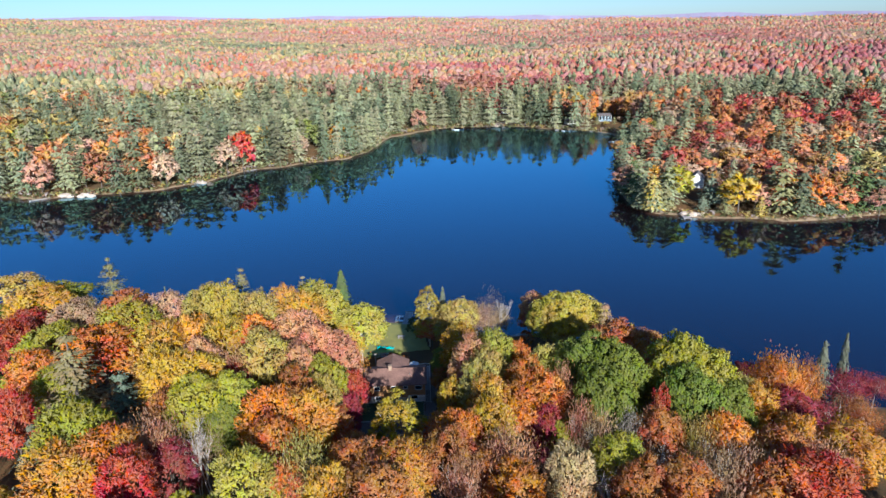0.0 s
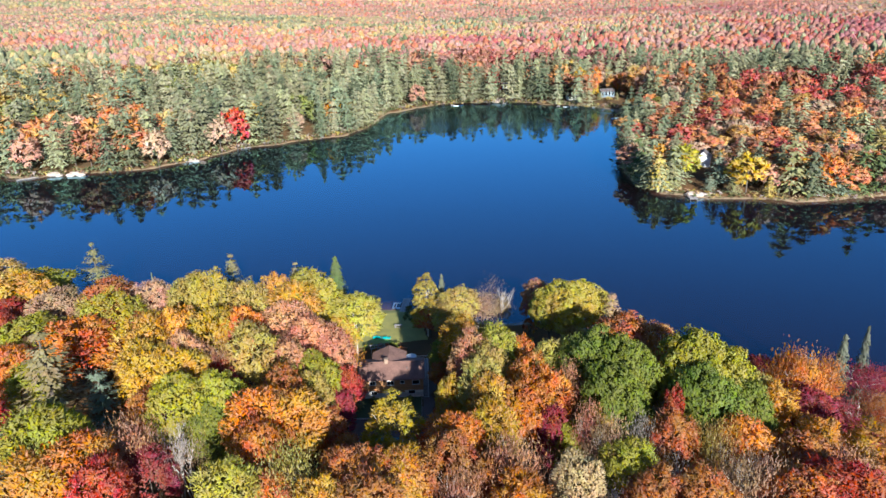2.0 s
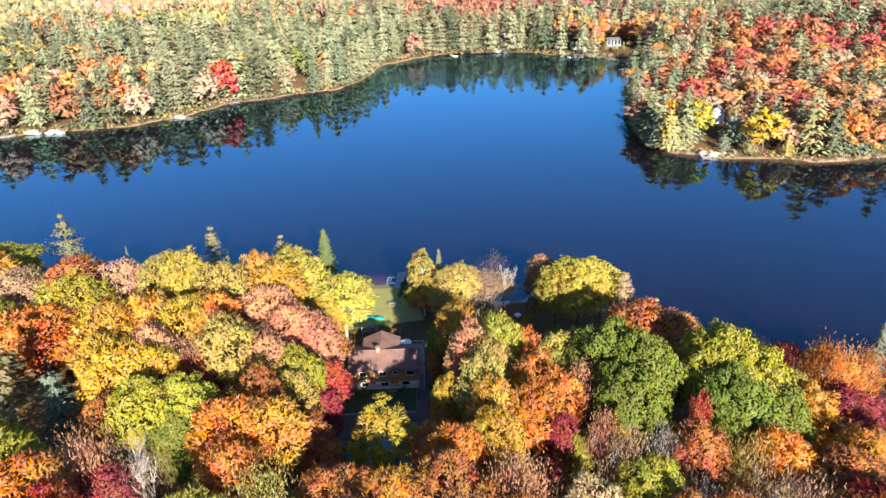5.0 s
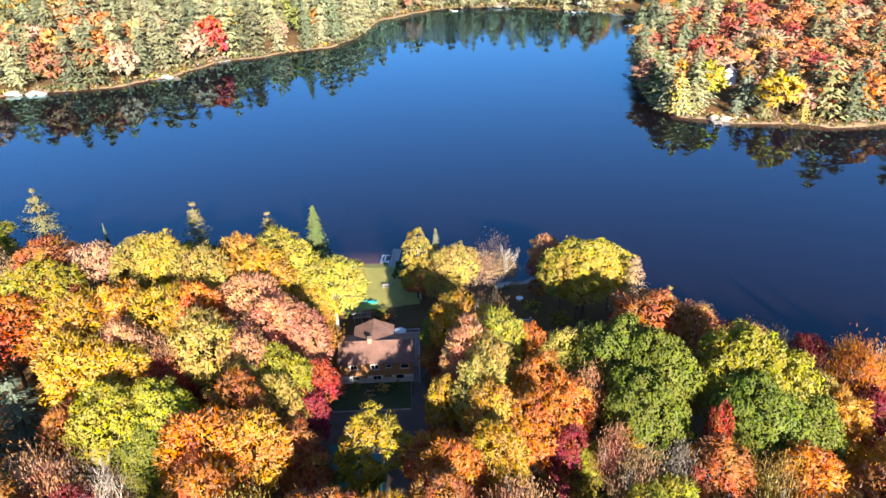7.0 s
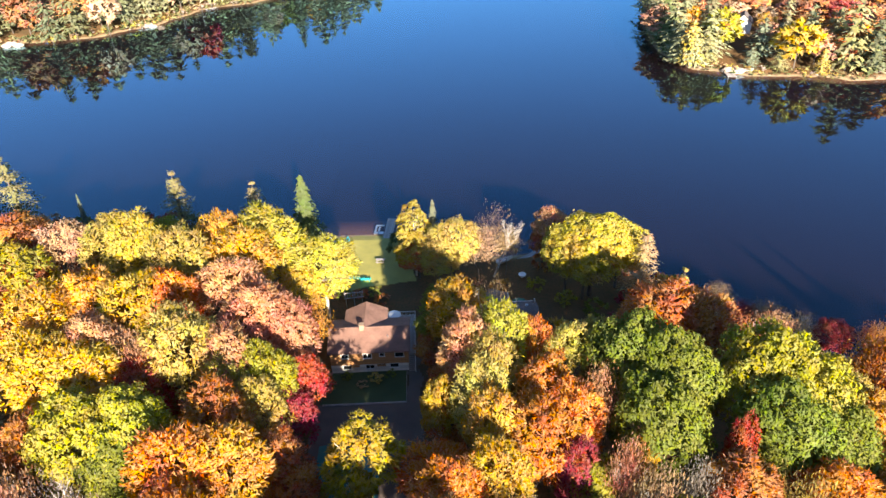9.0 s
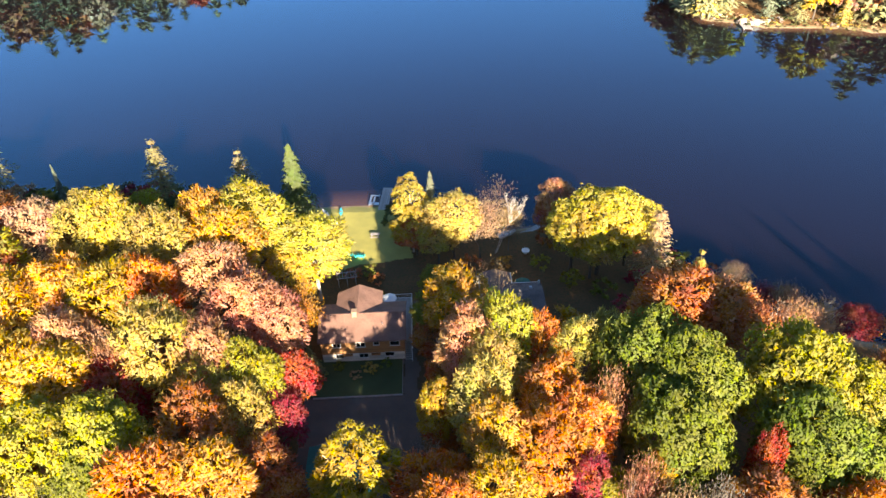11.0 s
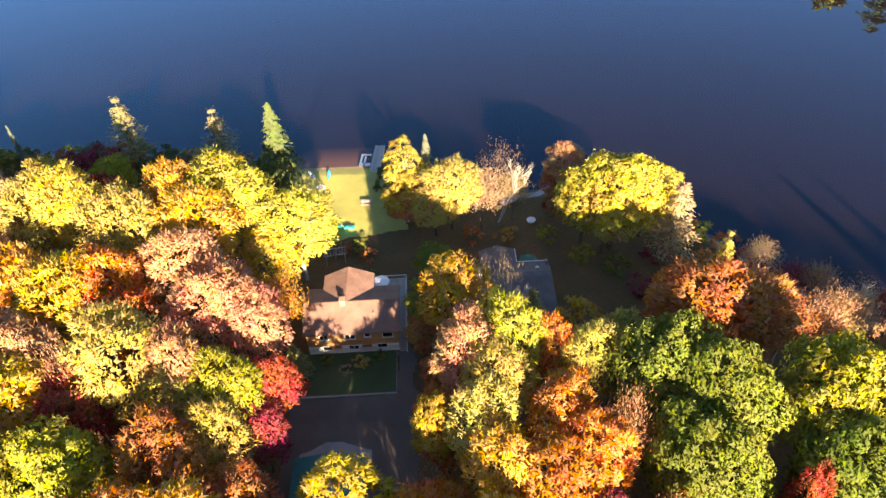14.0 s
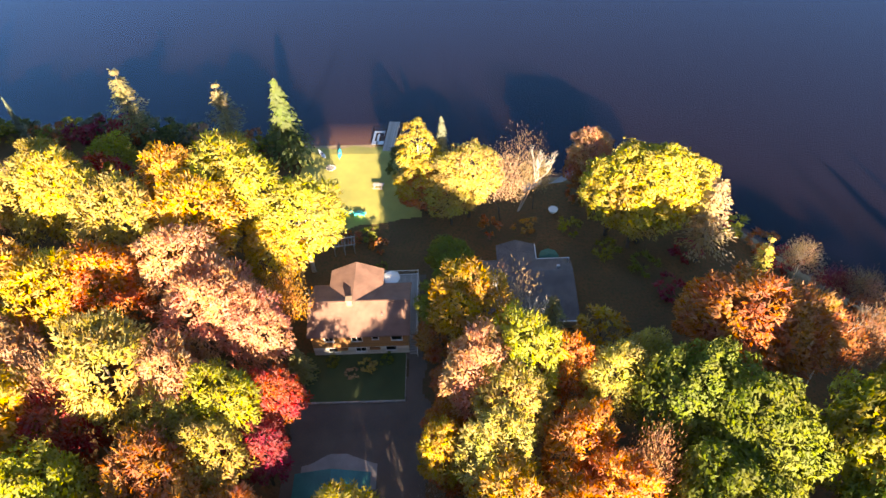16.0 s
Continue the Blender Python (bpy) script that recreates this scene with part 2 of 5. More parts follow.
def leaf_cards(rng, centres, normals, size, aspect=0.7, soft=None, along=None, fine=False):
    """Small kite-shaped leaf sprays, one at each centre, facing roughly along its normal. soft: the way the foliage as a whole faces there.
    along: the way each spray points. fine: pointed three-cornered sprays. Gives corners, faces and the corners' normals."""
    n = len(centres)
    normals = unit(normals)
    t = np.cross(normals, rng.normal(size=(n, 3))) if along is None else along - normals * (along * normals).sum(1, keepdims=True)
    t = unit(t)
    b = np.cross(normals, t)
    s = (np.asarray(size) * rng.uniform(0.65, 1.35, n))[:, None] * 0.5
    soft = unit(normals if soft is None else soft)
    if fine:
        v = np.stack([centres + t * s * 1.5, centres - t * s * 0.7 + b * s * aspect * rng.uniform(0.7, 1.3, (n, 1)),
                      centres - t * s * 0.6 - b * s * aspect * rng.uniform(0.7, 1.3, (n, 1))], 1)
        return v.reshape(-1, 3), np.arange(n * 3).reshape(-1, 3), np.repeat(soft, 3, 0)
    f = normals * s * rng.uniform(-0.5, 0.5, (n, 1))
    v = np.stack([centres + t * s * 1.25, centres + b * s * aspect * rng.uniform(0.7, 1.3, (n, 1)) + f,
                  centres - t * s * rng.uniform(0.7, 1.1, (n, 1)), centres - b * s * aspect * rng.uniform(0.7, 1.3, (n, 1)) + f], 1)
    return v.reshape(-1, 3), np.arange(n * 4).reshape(-1, 4), np.repeat(soft, 4, 0)


def sphere_points(rng, n):
    v = rng.normal(size=(n, 3))
    return v / np.linalg.norm(v, axis=1, keepdims=True)


def broadleaf(rng, R, H, base, boughs, clumps, per, size, gap=0.0, wide=(0.30, 0.44), feather=True):
    """Crown of a broadleaved tree: boughs round the crown, clumps of leaves on the outer side of each, pointed sprays on each clump."""
    c, nrm, soft, lead = [], [], [], []
    mid, half = (base + H) / 2, (H - base) / 2
    k = np.arange(boughs) + 0.5
    el = 1 - 1.5 * k / boughs                       # from the top down past the waist
    ang = k * 2.39996 + rng.uniform(0, 6)
    for e, a in zip(el, ang):
        ring = math.sqrt(max(0.0, 1 - e * e))
        f = rng.uniform(0.56, 0.74)
        at = np.array([R * ring * math.cos(a) * f, R * ring * math.sin(a) * f, mid + half * e * f])
        rb = R * rng.uniform(*wide)
        out = np.array([ring * math.cos(a), ring * math.sin(a), e * 0.8 + 0.3])
        out /= np.linalg.norm(out)
        q = sphere_points(rng, clumps * 4)
        q = q[q @ out > -0.2][:clumps]
        for w in q:
            if rng.random() < gap:
                continue
            rc = rb * rng.uniform(0.34, 0.56)
            spot = at + w * rb * rng.uniform(0.6, 0.95) * (1, 1, min(1.4, half / R) * 0.85)
            way = w * 0.6 + out * 0.5 + (0, 0, 0.35)
            way /= np.linalg.norm(way)
            d = sphere_points(rng, per * 3)
            d = d[d @ way > -0.15][:per]
            c.append(spot + d * rc * rng.uniform(0.55, 1.1, (len(d), 1)) * (1, 1, 0.75))
            if feather:                             # sprays reach outwards
                face = rng.normal(0, 0.6, d.shape) + way * 0.45 + (0, 0, 0.45)
                lead.append(d * 0.6 + way * 0.75 + rng.normal(0, 0.3, d.shape))
            else:                                   # leaves lie over rounded clumps
                face = d * 0.7 + way * 0.35 + rng.normal(0, 0.5, d.shape)
                lead.append(rng.normal(0, 1, d.shape))
            nrm.append(face)
            soft.append(unit(face) * 0.3 + d * 0.42 + way * 0.4 + out * 0.4)
    return leaf_cards(rng, np.concatenate(c), np.concatenate(nrm), size, 0.42 if feather else 0.6, soft=np.concatenate(soft), along=np.concatenate(lead), fine=True)


def fan_crown(rng, R, H, base, stems, sprays, size, aspect, fill=0.35):
    """Crown of a tree that has shed most leaves: fine upright twigs fanning out from the top of the trunk."""
    c, nrm, way = [], [], []
    for k in range(stems):
        a = k * 2.39996 + rng.normal(0, 0.3)
        lean = math.sqrt((k + 0.5) / stems) * rng.uniform(0.8, 1.05)
        tip = np.array([math.cos(a) * R * lean, math.sin(a) * R * lean, (H - base) * (1 - 0.45 * lean * lean) * rng.uniform(0.88, 1.04)])
        u = rng.uniform(fill, 1.0, sprays) ** 0.8
        bow = np.stack([np.sqrt(u), np.sqrt(u), u], 1)
        spread = 0.09 + 0.13 * u[:, None]
        c.append(tip * bow + (0, 0, base) + rng.normal(0, 1, (sprays, 3)) * R * spread * (1, 1, 0.8))
        w = unit(tip[None] / np.linalg.norm(tip) + rng.normal(0, 0.27, (sprays, 3)) + (0, 0, 0.5))
        way.append(w)
        nrm.append(unit(np.cross(w, rng.normal(size=(sprays, 3)))) + (0, 0, 0.3))
    c, nrm, way = np.concatenate(c), np.concatenate(nrm), np.concatenate(way)
    out = unit((c - (0, 0, base)) * (1, 1, 0.6))
    return leaf_cards(rng, c, nrm, size, aspect, soft=unit(nrm) * 0.3 + out * 0.8, along=way, fine=True)


def conifer(rng, R, H, base, tiers, blades, cards, size, ragged=0.2, droop=0.25, shape=0.8, fine=False, flat=False):
    """Crown of a conifer: whorls of drooping boughs set with sprays."""
    c, nrm, way, soft = [], [], [], []
    for i in range(tiers):
        f = (i + rng.uniform(0.1, 0.9)) / tiers
        z = base + (H - base) * f
        reach = R * ((1 - f) ** shape * 0.95 + 0.05) * rng.uniform(1 - ragged, 1 + ragged * 0.5)
        turn = rng.uniform(0, 6.28)
        for j in range(blades):
            a = turn + 6.2832 * j / blades + rng.normal(0, 0.2)
            L = reach * rng.uniform(1 - ragged, 1.1)
            m = max(1, int(round(cards * (0.35 + 0.65 * L / R))))
            s = (np.arange(m) + 0.6) / m
            side = rng.normal(0, 0.16, m) * L * s
            x, y = L * s * math.cos(a) - side * math.sin(a), L * s * math.sin(a) + side * math.cos(a)
            zz = z - droop * L * s + rng.normal(0, 0.05 * R, m) + 0.12 * L * s * s
            c.append(np.stack([x, y, zz], 1))
            lie = (0.45, 1.0) if flat else (1.0, 0.5)
            nrm.append(np.stack([np.full(m, math.cos(a) * lie[0]), np.full(m, math.sin(a) * lie[0]), np.full(m, lie[1])], 1) + rng.normal(0, 0.22, (m, 3)))
            soft.append(np.stack([np.full(m, math.cos(a)), np.full(m, math.sin(a)), np.full(m, 0.55)], 1) + rng.normal(0, 0.14, (m, 3)))
            fan = a + side / (L * s + 0.3) + rng.normal(0, 0.25, m)
            way.append(np.stack([np.cos(fan), np.sin(fan), np.full(m, -droop)], 1))
    c.append(np.array([[0, 0, H - 0.3 * size], [0, 0, H - 0.9 * size]]))
    nrm.append(np.array([[1.0, 0.2, 0.1], [0.2, 1.0, 0.1]]))
    soft.append(nrm[-1])
    way.append(np.array([[0.0, 0.0, 1.0], [0.0, 0.0, 1.0]]))
    nrm = np.concatenate(nrm)
    return leaf_cards(rng, np.concatenate(c), nrm, size, 0.62 if fine else 0.5, soft=np.concatenate(soft), along=np.concatenate(way), fine=fine)


def limb_mesh(name, pieces, mat, sides=5):
    """Tapered limbs: each piece is (from, to, radius, radius at the end)."""
    verts, faces = [], []
    for p, q, r0, r1 in pieces:
        p, q = Vector(p), Vector(q)
        d = (q - p).normalized()
        u = d.orthogonal().normalized()
        w = d.cross(u)
        o = len(verts)
        for at, r in ((p, r0), (q, r1)):
            for k in range(sides):
                a = 6.2832 * k / sides
                verts.append(at + (u * math.cos(a) + w * math.sin(a)) * r)
        for k in range(sides):
            faces.append((o + k, o + (k + 1) % sides, o + sides + (k + 1) % sides, o + sides + k))
    return quick_mesh(name, [tuple(v) for v in verts], faces, mat, smooth=True)


def branch(rng, pieces, at, way, length, r, depth, spread=0.6, kids=3, lift=0.25):
    """Grows a limb and its boughs into pieces."""
    end = at + way * length
    bend = at + way * length * 0.5 + Vector(rng.normal(0, 0.05 * length, 3))
    pieces += [(at, bend, r, r * 0.78), (bend, end, r * 0.78, r * 0.5)]
    if depth == 0:
        return
    for k in range(kids):
        f = rng.uniform(0.45, 1.0)
        side = Vector(rng.normal(0, 1, 3))
        w = (way + (side - way * side.dot(way)).normalized() * spread * rng.uniform(0.6, 1.3) + Vector((0, 0, lift))).normalized()
        branch(rng, pieces, at + way * length * f, w, length * rng.uniform(0.5, 0.72), r * 0.6, depth - 1, spread, kids, lift)


def broad_trunk(rng, name, R, H, base, mat, r=0.24):
    pieces = [(Vector((0, 0, -0.6)), Vector((0, 0, base)), r * 1.25, r), (Vector((0, 0, base)), Vector((0.2, 0.1, (base + H) * 0.55)), r, r * 0.55)]
    for k in range(6):
        a = 6.2832 * k / 6 + rng.uniform(-0.4, 0.4)
        z = base * 0.9 + (H - base) * rng.uniform(0.0, 0.4)
        pieces.append((Vector((0, 0, z)), Vector((math.cos(a) * R * 0.6, math.sin(a) * R * 0.6, z + (H - base) * 0.35)), r * 0.5, r * 0.15))
    return limb_mesh(name, pieces, mat)


def tree_mesh(kind, seed):
    """The parts of one tree form, with its own height and reach."""
    rng = np.random.default_rng(seed)
    if kind == "maple":
        R, H, base = 5.0, 18.0, rng.uniform(5.0, 6.5)
        v, f, n = broadleaf(rng, R, H, base, 18, 16, 28, 0.52, wide=(0.33, 0.47))
        trunk = broad_trunk(rng, "trunk", R, H, base, BARK)
    elif kind == "filler":
        R, H, base = 5.0, 18.0, rng.uniform(4.5, 6.0)
        v, f, n = broadleaf(rng, R, H, base, 11, 7, 15, 1.0)
        trunk = broad_trunk(rng, "trunk", R, H, base, BARK)
    elif kind == "oak":
        R, H, base = 6.5, 18.0, 4.5
        v, f, n = broadleaf(rng, R, H, base, 28, 15, 38, 0.42, wide=(0.25, 0.39), feather=False)
        trunk = broad_trunk(rng, "trunk", R, H, base, BARK, 0.34)
    elif kind == "birch":
        R, H, base = 3.2, 18.0, 3.2
        v, f, n = broadleaf(rng, R, H, base, 18, 11, 26, 0.44, 0.12)
        v = np.array(v)
        v[:, :2] *= np.clip(1.42 - 0.9 * (v[:, 2] - base) / (H - base), 0.45, 1.25)[:, None]  # narrows to the tip
        trunk = broad_trunk(rng, "trunk", R, H, base, PALE_BARK, 0.16)
    elif kind == "thin":
        R, H, base = 4.0, 17.0, 5.0
        v, f, n = fan_crown(rng, R, H, base, 24, 220, 0.40, 0.27)
        trunk = None
    elif kind == "bare":
        R, H, base = 3.6, 16.0, 5.0
        v, f, n = fan_crown(rng, R, H, base, 26, 38, 0.34, 0.12, 0.5)
        trunk = None
    elif kind == "spruce":
        R, H, base = 2.6, 16.0, 1.0
        v, f, n = conifer(rng, R, H, base, 26, 10, 9, 0.62, 0.15, 0.35, 0.85)
        trunk = limb_mesh("trunk", [(Vector((0, 0, -0.6)), Vector((0, 0, 15)), 0.2, 0.04)], BARK)
    elif kind == "pine":
        R, H, base = 4.0, 19.0, 4.5
        v, f, n = conifer(rng, R, H, base, 12, 9, 30, 0.42, 0.35, -0.06, 0.6, flat=True)
        trunk = limb_mesh("trunk", [(Vector((0, 0, -0.6)), Vector((0, 0, 18)), 0.26, 0.06)], BARK)
    elif kind == "shrub":
        R, H, base = 1.3, 2.0, 0.0
        v, f, n = broadleaf(rng, R, H, base, 7, 5, 12, 0.34)
        trunk = limb_mesh("trunk", [(Vector((0, 0, -0.2)), Vector((0, 0, 1.2)), 0.05, 0.03)], BARK)
    if trunk is None:
        pieces = []
        pale = PALE_BARK if kind == "bare" or seed % 2 else BARK
        stems = 2 if kind == "bare" else 1
        for k in range(stems):
            lean = 0.13 if kind == "bare" else 0.12
            tip = Vector((rng.normal(0, lean), rng.normal(0, lean), 1)).normalized()
            pieces.append((Vector((0.3 * k, 0, -0.6)), Vector((0.3 * k, 0, 0)) + tip * base, *((0.11, 0.09) if kind == "bare" else (0.16, 0.13))))
            if kind == "bare":
                branch(rng, pieces, Vector((0.3 * k, 0, 0)) + tip * base, tip, H * 0.27, 0.14, 4, 0.6, 3, 0.5)
            else:
                branch(rng, pieces, Vector((0.3 * k, 0, 0)) + tip * base, tip, H * 0.30, 0.09, 4, 0.6, 3, 0.4)
        trunk = limb_mesh("trunk", pieces, pale, 3)
    return trunk, quick_mesh("crown", v, f, LEAF, normals=n)


FORMS = {"maple": 6, "filler": 4, "oak": 2, "birch": 3, "thin": 3, "bare": 3, "spruce": 2, "pine": 3, "shrub": 2}
MESHES = {k: [tree_mesh(k, 100 * i + 7 * j + 3) for j in range(n)] for i, (k, n) in enumerate(FORMS.items())}
NATIVE = {"maple": (5.0, 18.0), "filler": (5.0, 18.0), "oak": (6.5, 18.0), "birch": (3.2, 18.0), "thin": (4.0, 17.0), "bare": (3.6, 16.0), "spruce": (2.6, 16.0),
          "pine": (4.0, 19.0), "shrub": (1.3, 2.0)}
NAMES = {"maple": "maple_tree", "filler": "maple_tree", "oak": "oak_tree", "birch": "birch_tree", "thin": "thinning_tree", "bare": "bare_tree",
         "spruce": "spruce_tree", "pine": "pine_tree", "shrub": "shrub"}
C = {"red": (0.45, 0.08, 0.046), "crimson": (0.33, 0.054, 0.058), "orange": (0.57, 0.195, 0.040), "amber": (0.55, 0.275, 0.048),
     "yellow": (0.49, 0.325, 0.044), "lemon": (0.435, 0.355, 0.060), "lime": (0.35, 0.31, 0.042), "green": (0.20, 0.22, 0.04),
     "pink": (0.53, 0.255, 0.135), "rust": (0.47, 0.172, 0.058), "tan": (0.49, 0.315, 0.168), "straw": (0.46, 0.345, 0.088),
     "spruce": (0.115, 0.145, 0.055), "bluish": (0.18, 0.205, 0.13), "pine": (0.26, 0.24, 0.105), "grey": (0.38, 0.30, 0.25)}
SAY = {"red": "scarlet", "crimson": "crimson", "orange": "orange", "amber": "amber", "yellow": "golden yellow", "lemon": "pale yellow",
       "lime": "yellow-green", "green": "green", "pink": "salmon pink", "rust": "rust brown", "tan": "tan", "straw": "straw-coloured",
       "spruce": "dark green", "bluish": "blue-green", "pine": "olive green", "grey": "grey-brown"}
pick = random.Random(5)
planted = []


def tree(kind, x, y, H, R, colour, group="lakeside trees"):
    """Plants one tree of that height and reach."""
    trunk, crown = pick.choice(MESHES[kind])
    r0, h0 = NATIVE[kind]
    z = float(height(x, y))
    ob = new(NAMES[kind])
    word = {"maple": "broadleaf tree in full autumn leaf", "filler": "broadleaf tree within the autumn wood", "oak": "broad rounded oak with dense leaves", "birch": "slender birch with a narrow crown",
            "thin": "half-bare tree with thinning leaves", "bare": "nearly leafless tree with pale bare branches", "spruce": "narrow pointed spruce",
            "pine": "layered white pine", "shrub": "low rounded shrub"}[kind]
    tagged(ob, SAY[colour] + " " + word, "shrub" if kind == "shrub" else "tree", group)
    ob.matrix_world = pose(x, y, z, 0, 0, pick.uniform(0, 360)) @ Matrix.Diagonal((R / r0 * pick.uniform(0.9, 1.15), R / r0 * pick.uniform(0.9, 1.15), H / h0, 1))
    for name, me in (("trunk", trunk), ("crown", crown)):
        part_ob = new(name, me)
        part_ob.parent = ob
        k = pick.uniform(0.88, 1.12)
        part_ob.color = (*[min(0.95, v * k * pick.uniform(0.93, 1.07)) for v in C[colour]], 1)
    planted.append((x, y, R))
    return ob


# ---- near wood: the trees round the clearing ----
tree("maple", -74.0, 145.1, 19.5, 6.5, "rust")
tree("maple", -62.3, 141.2, 20.7, 4.9, "tan")
tree("maple", -53.3, 138.8, 22.8, 5.2, "straw")
tree("maple", -48.6, 138.9, 23.3, 5.2, "lemon")
tree("maple", -40.1, 133.9, 22.7, 5.0, "straw")
tree("maple", -35.3, 143.0, 20.7, 4.1, "amber")
tree("maple", -27.7, 141.6, 21.5, 5.8, "lemon")
tree("maple", -30.3, 134.4, 21.8, 5.1, "amber")
tree("maple", -55.1, 117.3, 22.8, 5.6, "amber")
tree("maple", -65.9, 131.9, 20.6, 4.7, "rust")
tree("maple", -50.6, 123.1, 22.8, 5.2, "amber")
tree("maple", -43.3, 120.8, 22.8, 5.2, "yellow")
tree("maple", -38.2, 123.3, 22.4, 4.4, "orange")
tree("maple", -30.4, 126.3, 21.5, 4.6, "pink")
house_maple = tree("maple", -17.9, 138.4, 17.0, 5.6, "lemon")
tree("maple", -20.9, 133.7, 14.4, 4.3, "yellow")
tree("maple", -24.8, 120.0, 21.3, 5.2, "pink")
tree("maple", -20.3, 118.3, 19.5, 4.0, "pink")
tree("maple", -45.6, 112.4, 22.3, 4.8, "pink")
tree("maple", -50.9, 107.9, 22.4, 5.5, "yellow")
tree("maple", -44.7, 106.0, 21.7, 5.1, "yellow")
tree("maple", -33.3, 110.0, 24.1, 5.5, "straw")
tree("thin", -38.1, 108.3, 21.4, 3.1, "pink")
tree("maple", -26.8, 109.8, 21.0, 4.1, "pink")
tree("maple", -21.6, 107.6, 19.4, 4.0, "lime")
tree("maple", -26.3, 106.6, 18.5, 3.3, "straw")
tree("maple", -17.3, 110.7, 14.6, 2.9, "red")
tree("maple", -18.4, 104.9, 13.5, 3.2, "crimson")
tree("maple", -37.6, 105.5, 18.6, 3.8, "red")
tree("maple", -25.4, 98.1, 21.2, 4.5, "rust")
tree("maple", -21.6, 102.3, 18.3, 3.0, "straw")
tree("oak", -35.3, 95.8, 22.3, 6.1, "lime")
tree("oak", -41.4, 95.7, 22.1, 5.8, "lime")
tree("oak", -35.9, 92.5, 19.6, 4.8, "green")
tree("maple", -47.7, 96.1, 19.0, 3.3, "rust")
tree("maple", -18.8, 95.6, 14.4, 3.7, "rust")
tree("maple", -16.2, 92.7, 12.3, 3.5, "rust")
tree("birch", -8.0, 94.6, 19.4, 4.7, "yellow")
tree("birch", -9.6, 92.6, 13.7, 3.1, "lime")
tree("birch", -2.0, 155.6, 16.6, 3.9, "lemon")
tree("birch", -1.8, 152.4, 11.3, 3.7, "lemon")
tree("spruce", 1.9, 157.8, 14.5, 2.3, "bluish")
tree("maple", -1.2, 151.3, 7.3, 3.7, "rust")
tree("maple", 5.8, 149.9, 13.8, 4.5, "straw")
tree("maple", 2.9, 148.3, 9.3, 3.8, "straw")
tree("thin", 10.8, 149.1, 12.9, 4.5, "tan")
tree("bare", 13.8, 151.4, 16.6, 3.6, "tan")
tree("thin", 16.2, 151.7, 11.3, 2.7, "tan")
tree("maple", 5.2, 120.2, 19.4, 4.2, "amber")
tree("maple", 1.8, 124.0, 12.5, 3.2, "green")
tree("maple", 3.9, 131.5, 9.5, 3.4, "green")
tree("bare", 8.1, 120.8, 20.5, 2.5, "tan")
tree("bare", 10.6, 119.3, 21.0, 2.6, "tan")
tree("maple", 10.8, 111.0, 21.7, 4.0, "lemon")
tree("maple", 5.8, 109.3, 22.0, 3.8, "pink")
# next maple is added to the canopy to throw shade on the lawn
tree("maple", 8.8, 105.3, 21.5, 3.5, "straw")
tree("maple", 1.6, 120.6, 9.8, 3.0, "rust")
tree("maple", 3.8, 120.4, 5.5, 2.2, "rust")
tree("maple", 2.5, 136.4, 7.3, 2.9, "green")
tree("maple", 15.4, 110.4, 19.6, 2.4, "orange")
tree("maple", 19.6, 108.9, 19.9, 3.1, "straw")
tree("maple", 23.8, 111.8, 19.1, 2.5, "straw")
tree("maple", 6.9, 100.6, 21.3, 3.5, "straw")
tree("maple", 1.7, 102.3, 16.9, 2.5, "yellow")
tree("bare", 0.4, 97.1, 14.1, 2.3, "grey")
tree("maple", 15.1, 101.2, 21.5, 3.5, "orange")
tree("maple", 8.2, 95.5, 20.9, 3.9, "amber")
tree("maple", 13.1, 93.1, 21.1, 4.2, "orange")
tree("maple", 17.7, 96.3, 21.5, 3.4, "orange")
tree("thin", 21.7, 99.2, 20.7, 2.9, "pink")
tree("maple", 16.9, 90.1, 18.4, 2.5, "crimson")
tree("maple", 7.8, 88.2, 20.8, 4.1, "yellow")
tree("maple", 2.0, 87.4, 18.4, 3.6, "orange")
tree("maple", 19.7, 89.3, 15.7, 3.1, "lime")
tree("thin", 22.1, 88.0, 19.6, 2.7, "pink")
tree("maple", 25.2, 90.8, 17.4, 2.2, "amber")
tree("thin", 24.3, 84.0, 19.7, 3.2, "tan")
tree("thin", 29.7, 85.7, 18.8, 3.0, "grey")
tree("maple", 34.3, 85.4, 20.1, 3.8, "rust")
tree("maple", 43.5, 84.9, 18.2, 4.0, "orange")
tree("oak", 26.9, 105.5, 24.1, 6.0, "green")
tree("oak", 31.3, 101.2, 24.2, 6.2, "green")
tree("oak", 28.1, 94.8, 23.2, 6.0, "green")
tree("oak", 42.4, 99.5, 26.4, 6.3, "lime")
tree("oak", 45.3, 96.0, 25.1, 5.8, "lime")
tree("oak", 41.6, 92.1, 23.5, 6.7, "green")
tree("oak", 47.0, 91.6, 21.8, 5.1, "green")
tree("maple", 36.1, 90.8, 20.3, 1.9, "red")
tree("maple", 54.0, 94.4, 17.5, 4.1, "amber")
tree("maple", 55.1, 100.8, 16.5, 3.4, "straw")
tree("maple", 34.8, 114.9, 21.5, 5.8, "rust")
tree("maple", 40.1, 115.1, 20.3, 4.8, "rust")
tree("maple", 33.0, 120.6, 15.5, 3.4, "orange")
tree("pine", 42.6, 128.5, 15.5, 3.1, "straw")
tree("thin", 46.9, 116.2, 14.9, 3.3, "rust")
tree("thin", 52.6, 117.5, 14.3, 3.6, "pink")
tree("thin", 57.7, 119.6, 12.5, 3.3, "tan")
tree("oak", 31.3, 143.2, 18.1, 7.6, "lemon")
tree("oak", 26.8, 144.8, 15.1, 5.4, "lemon")
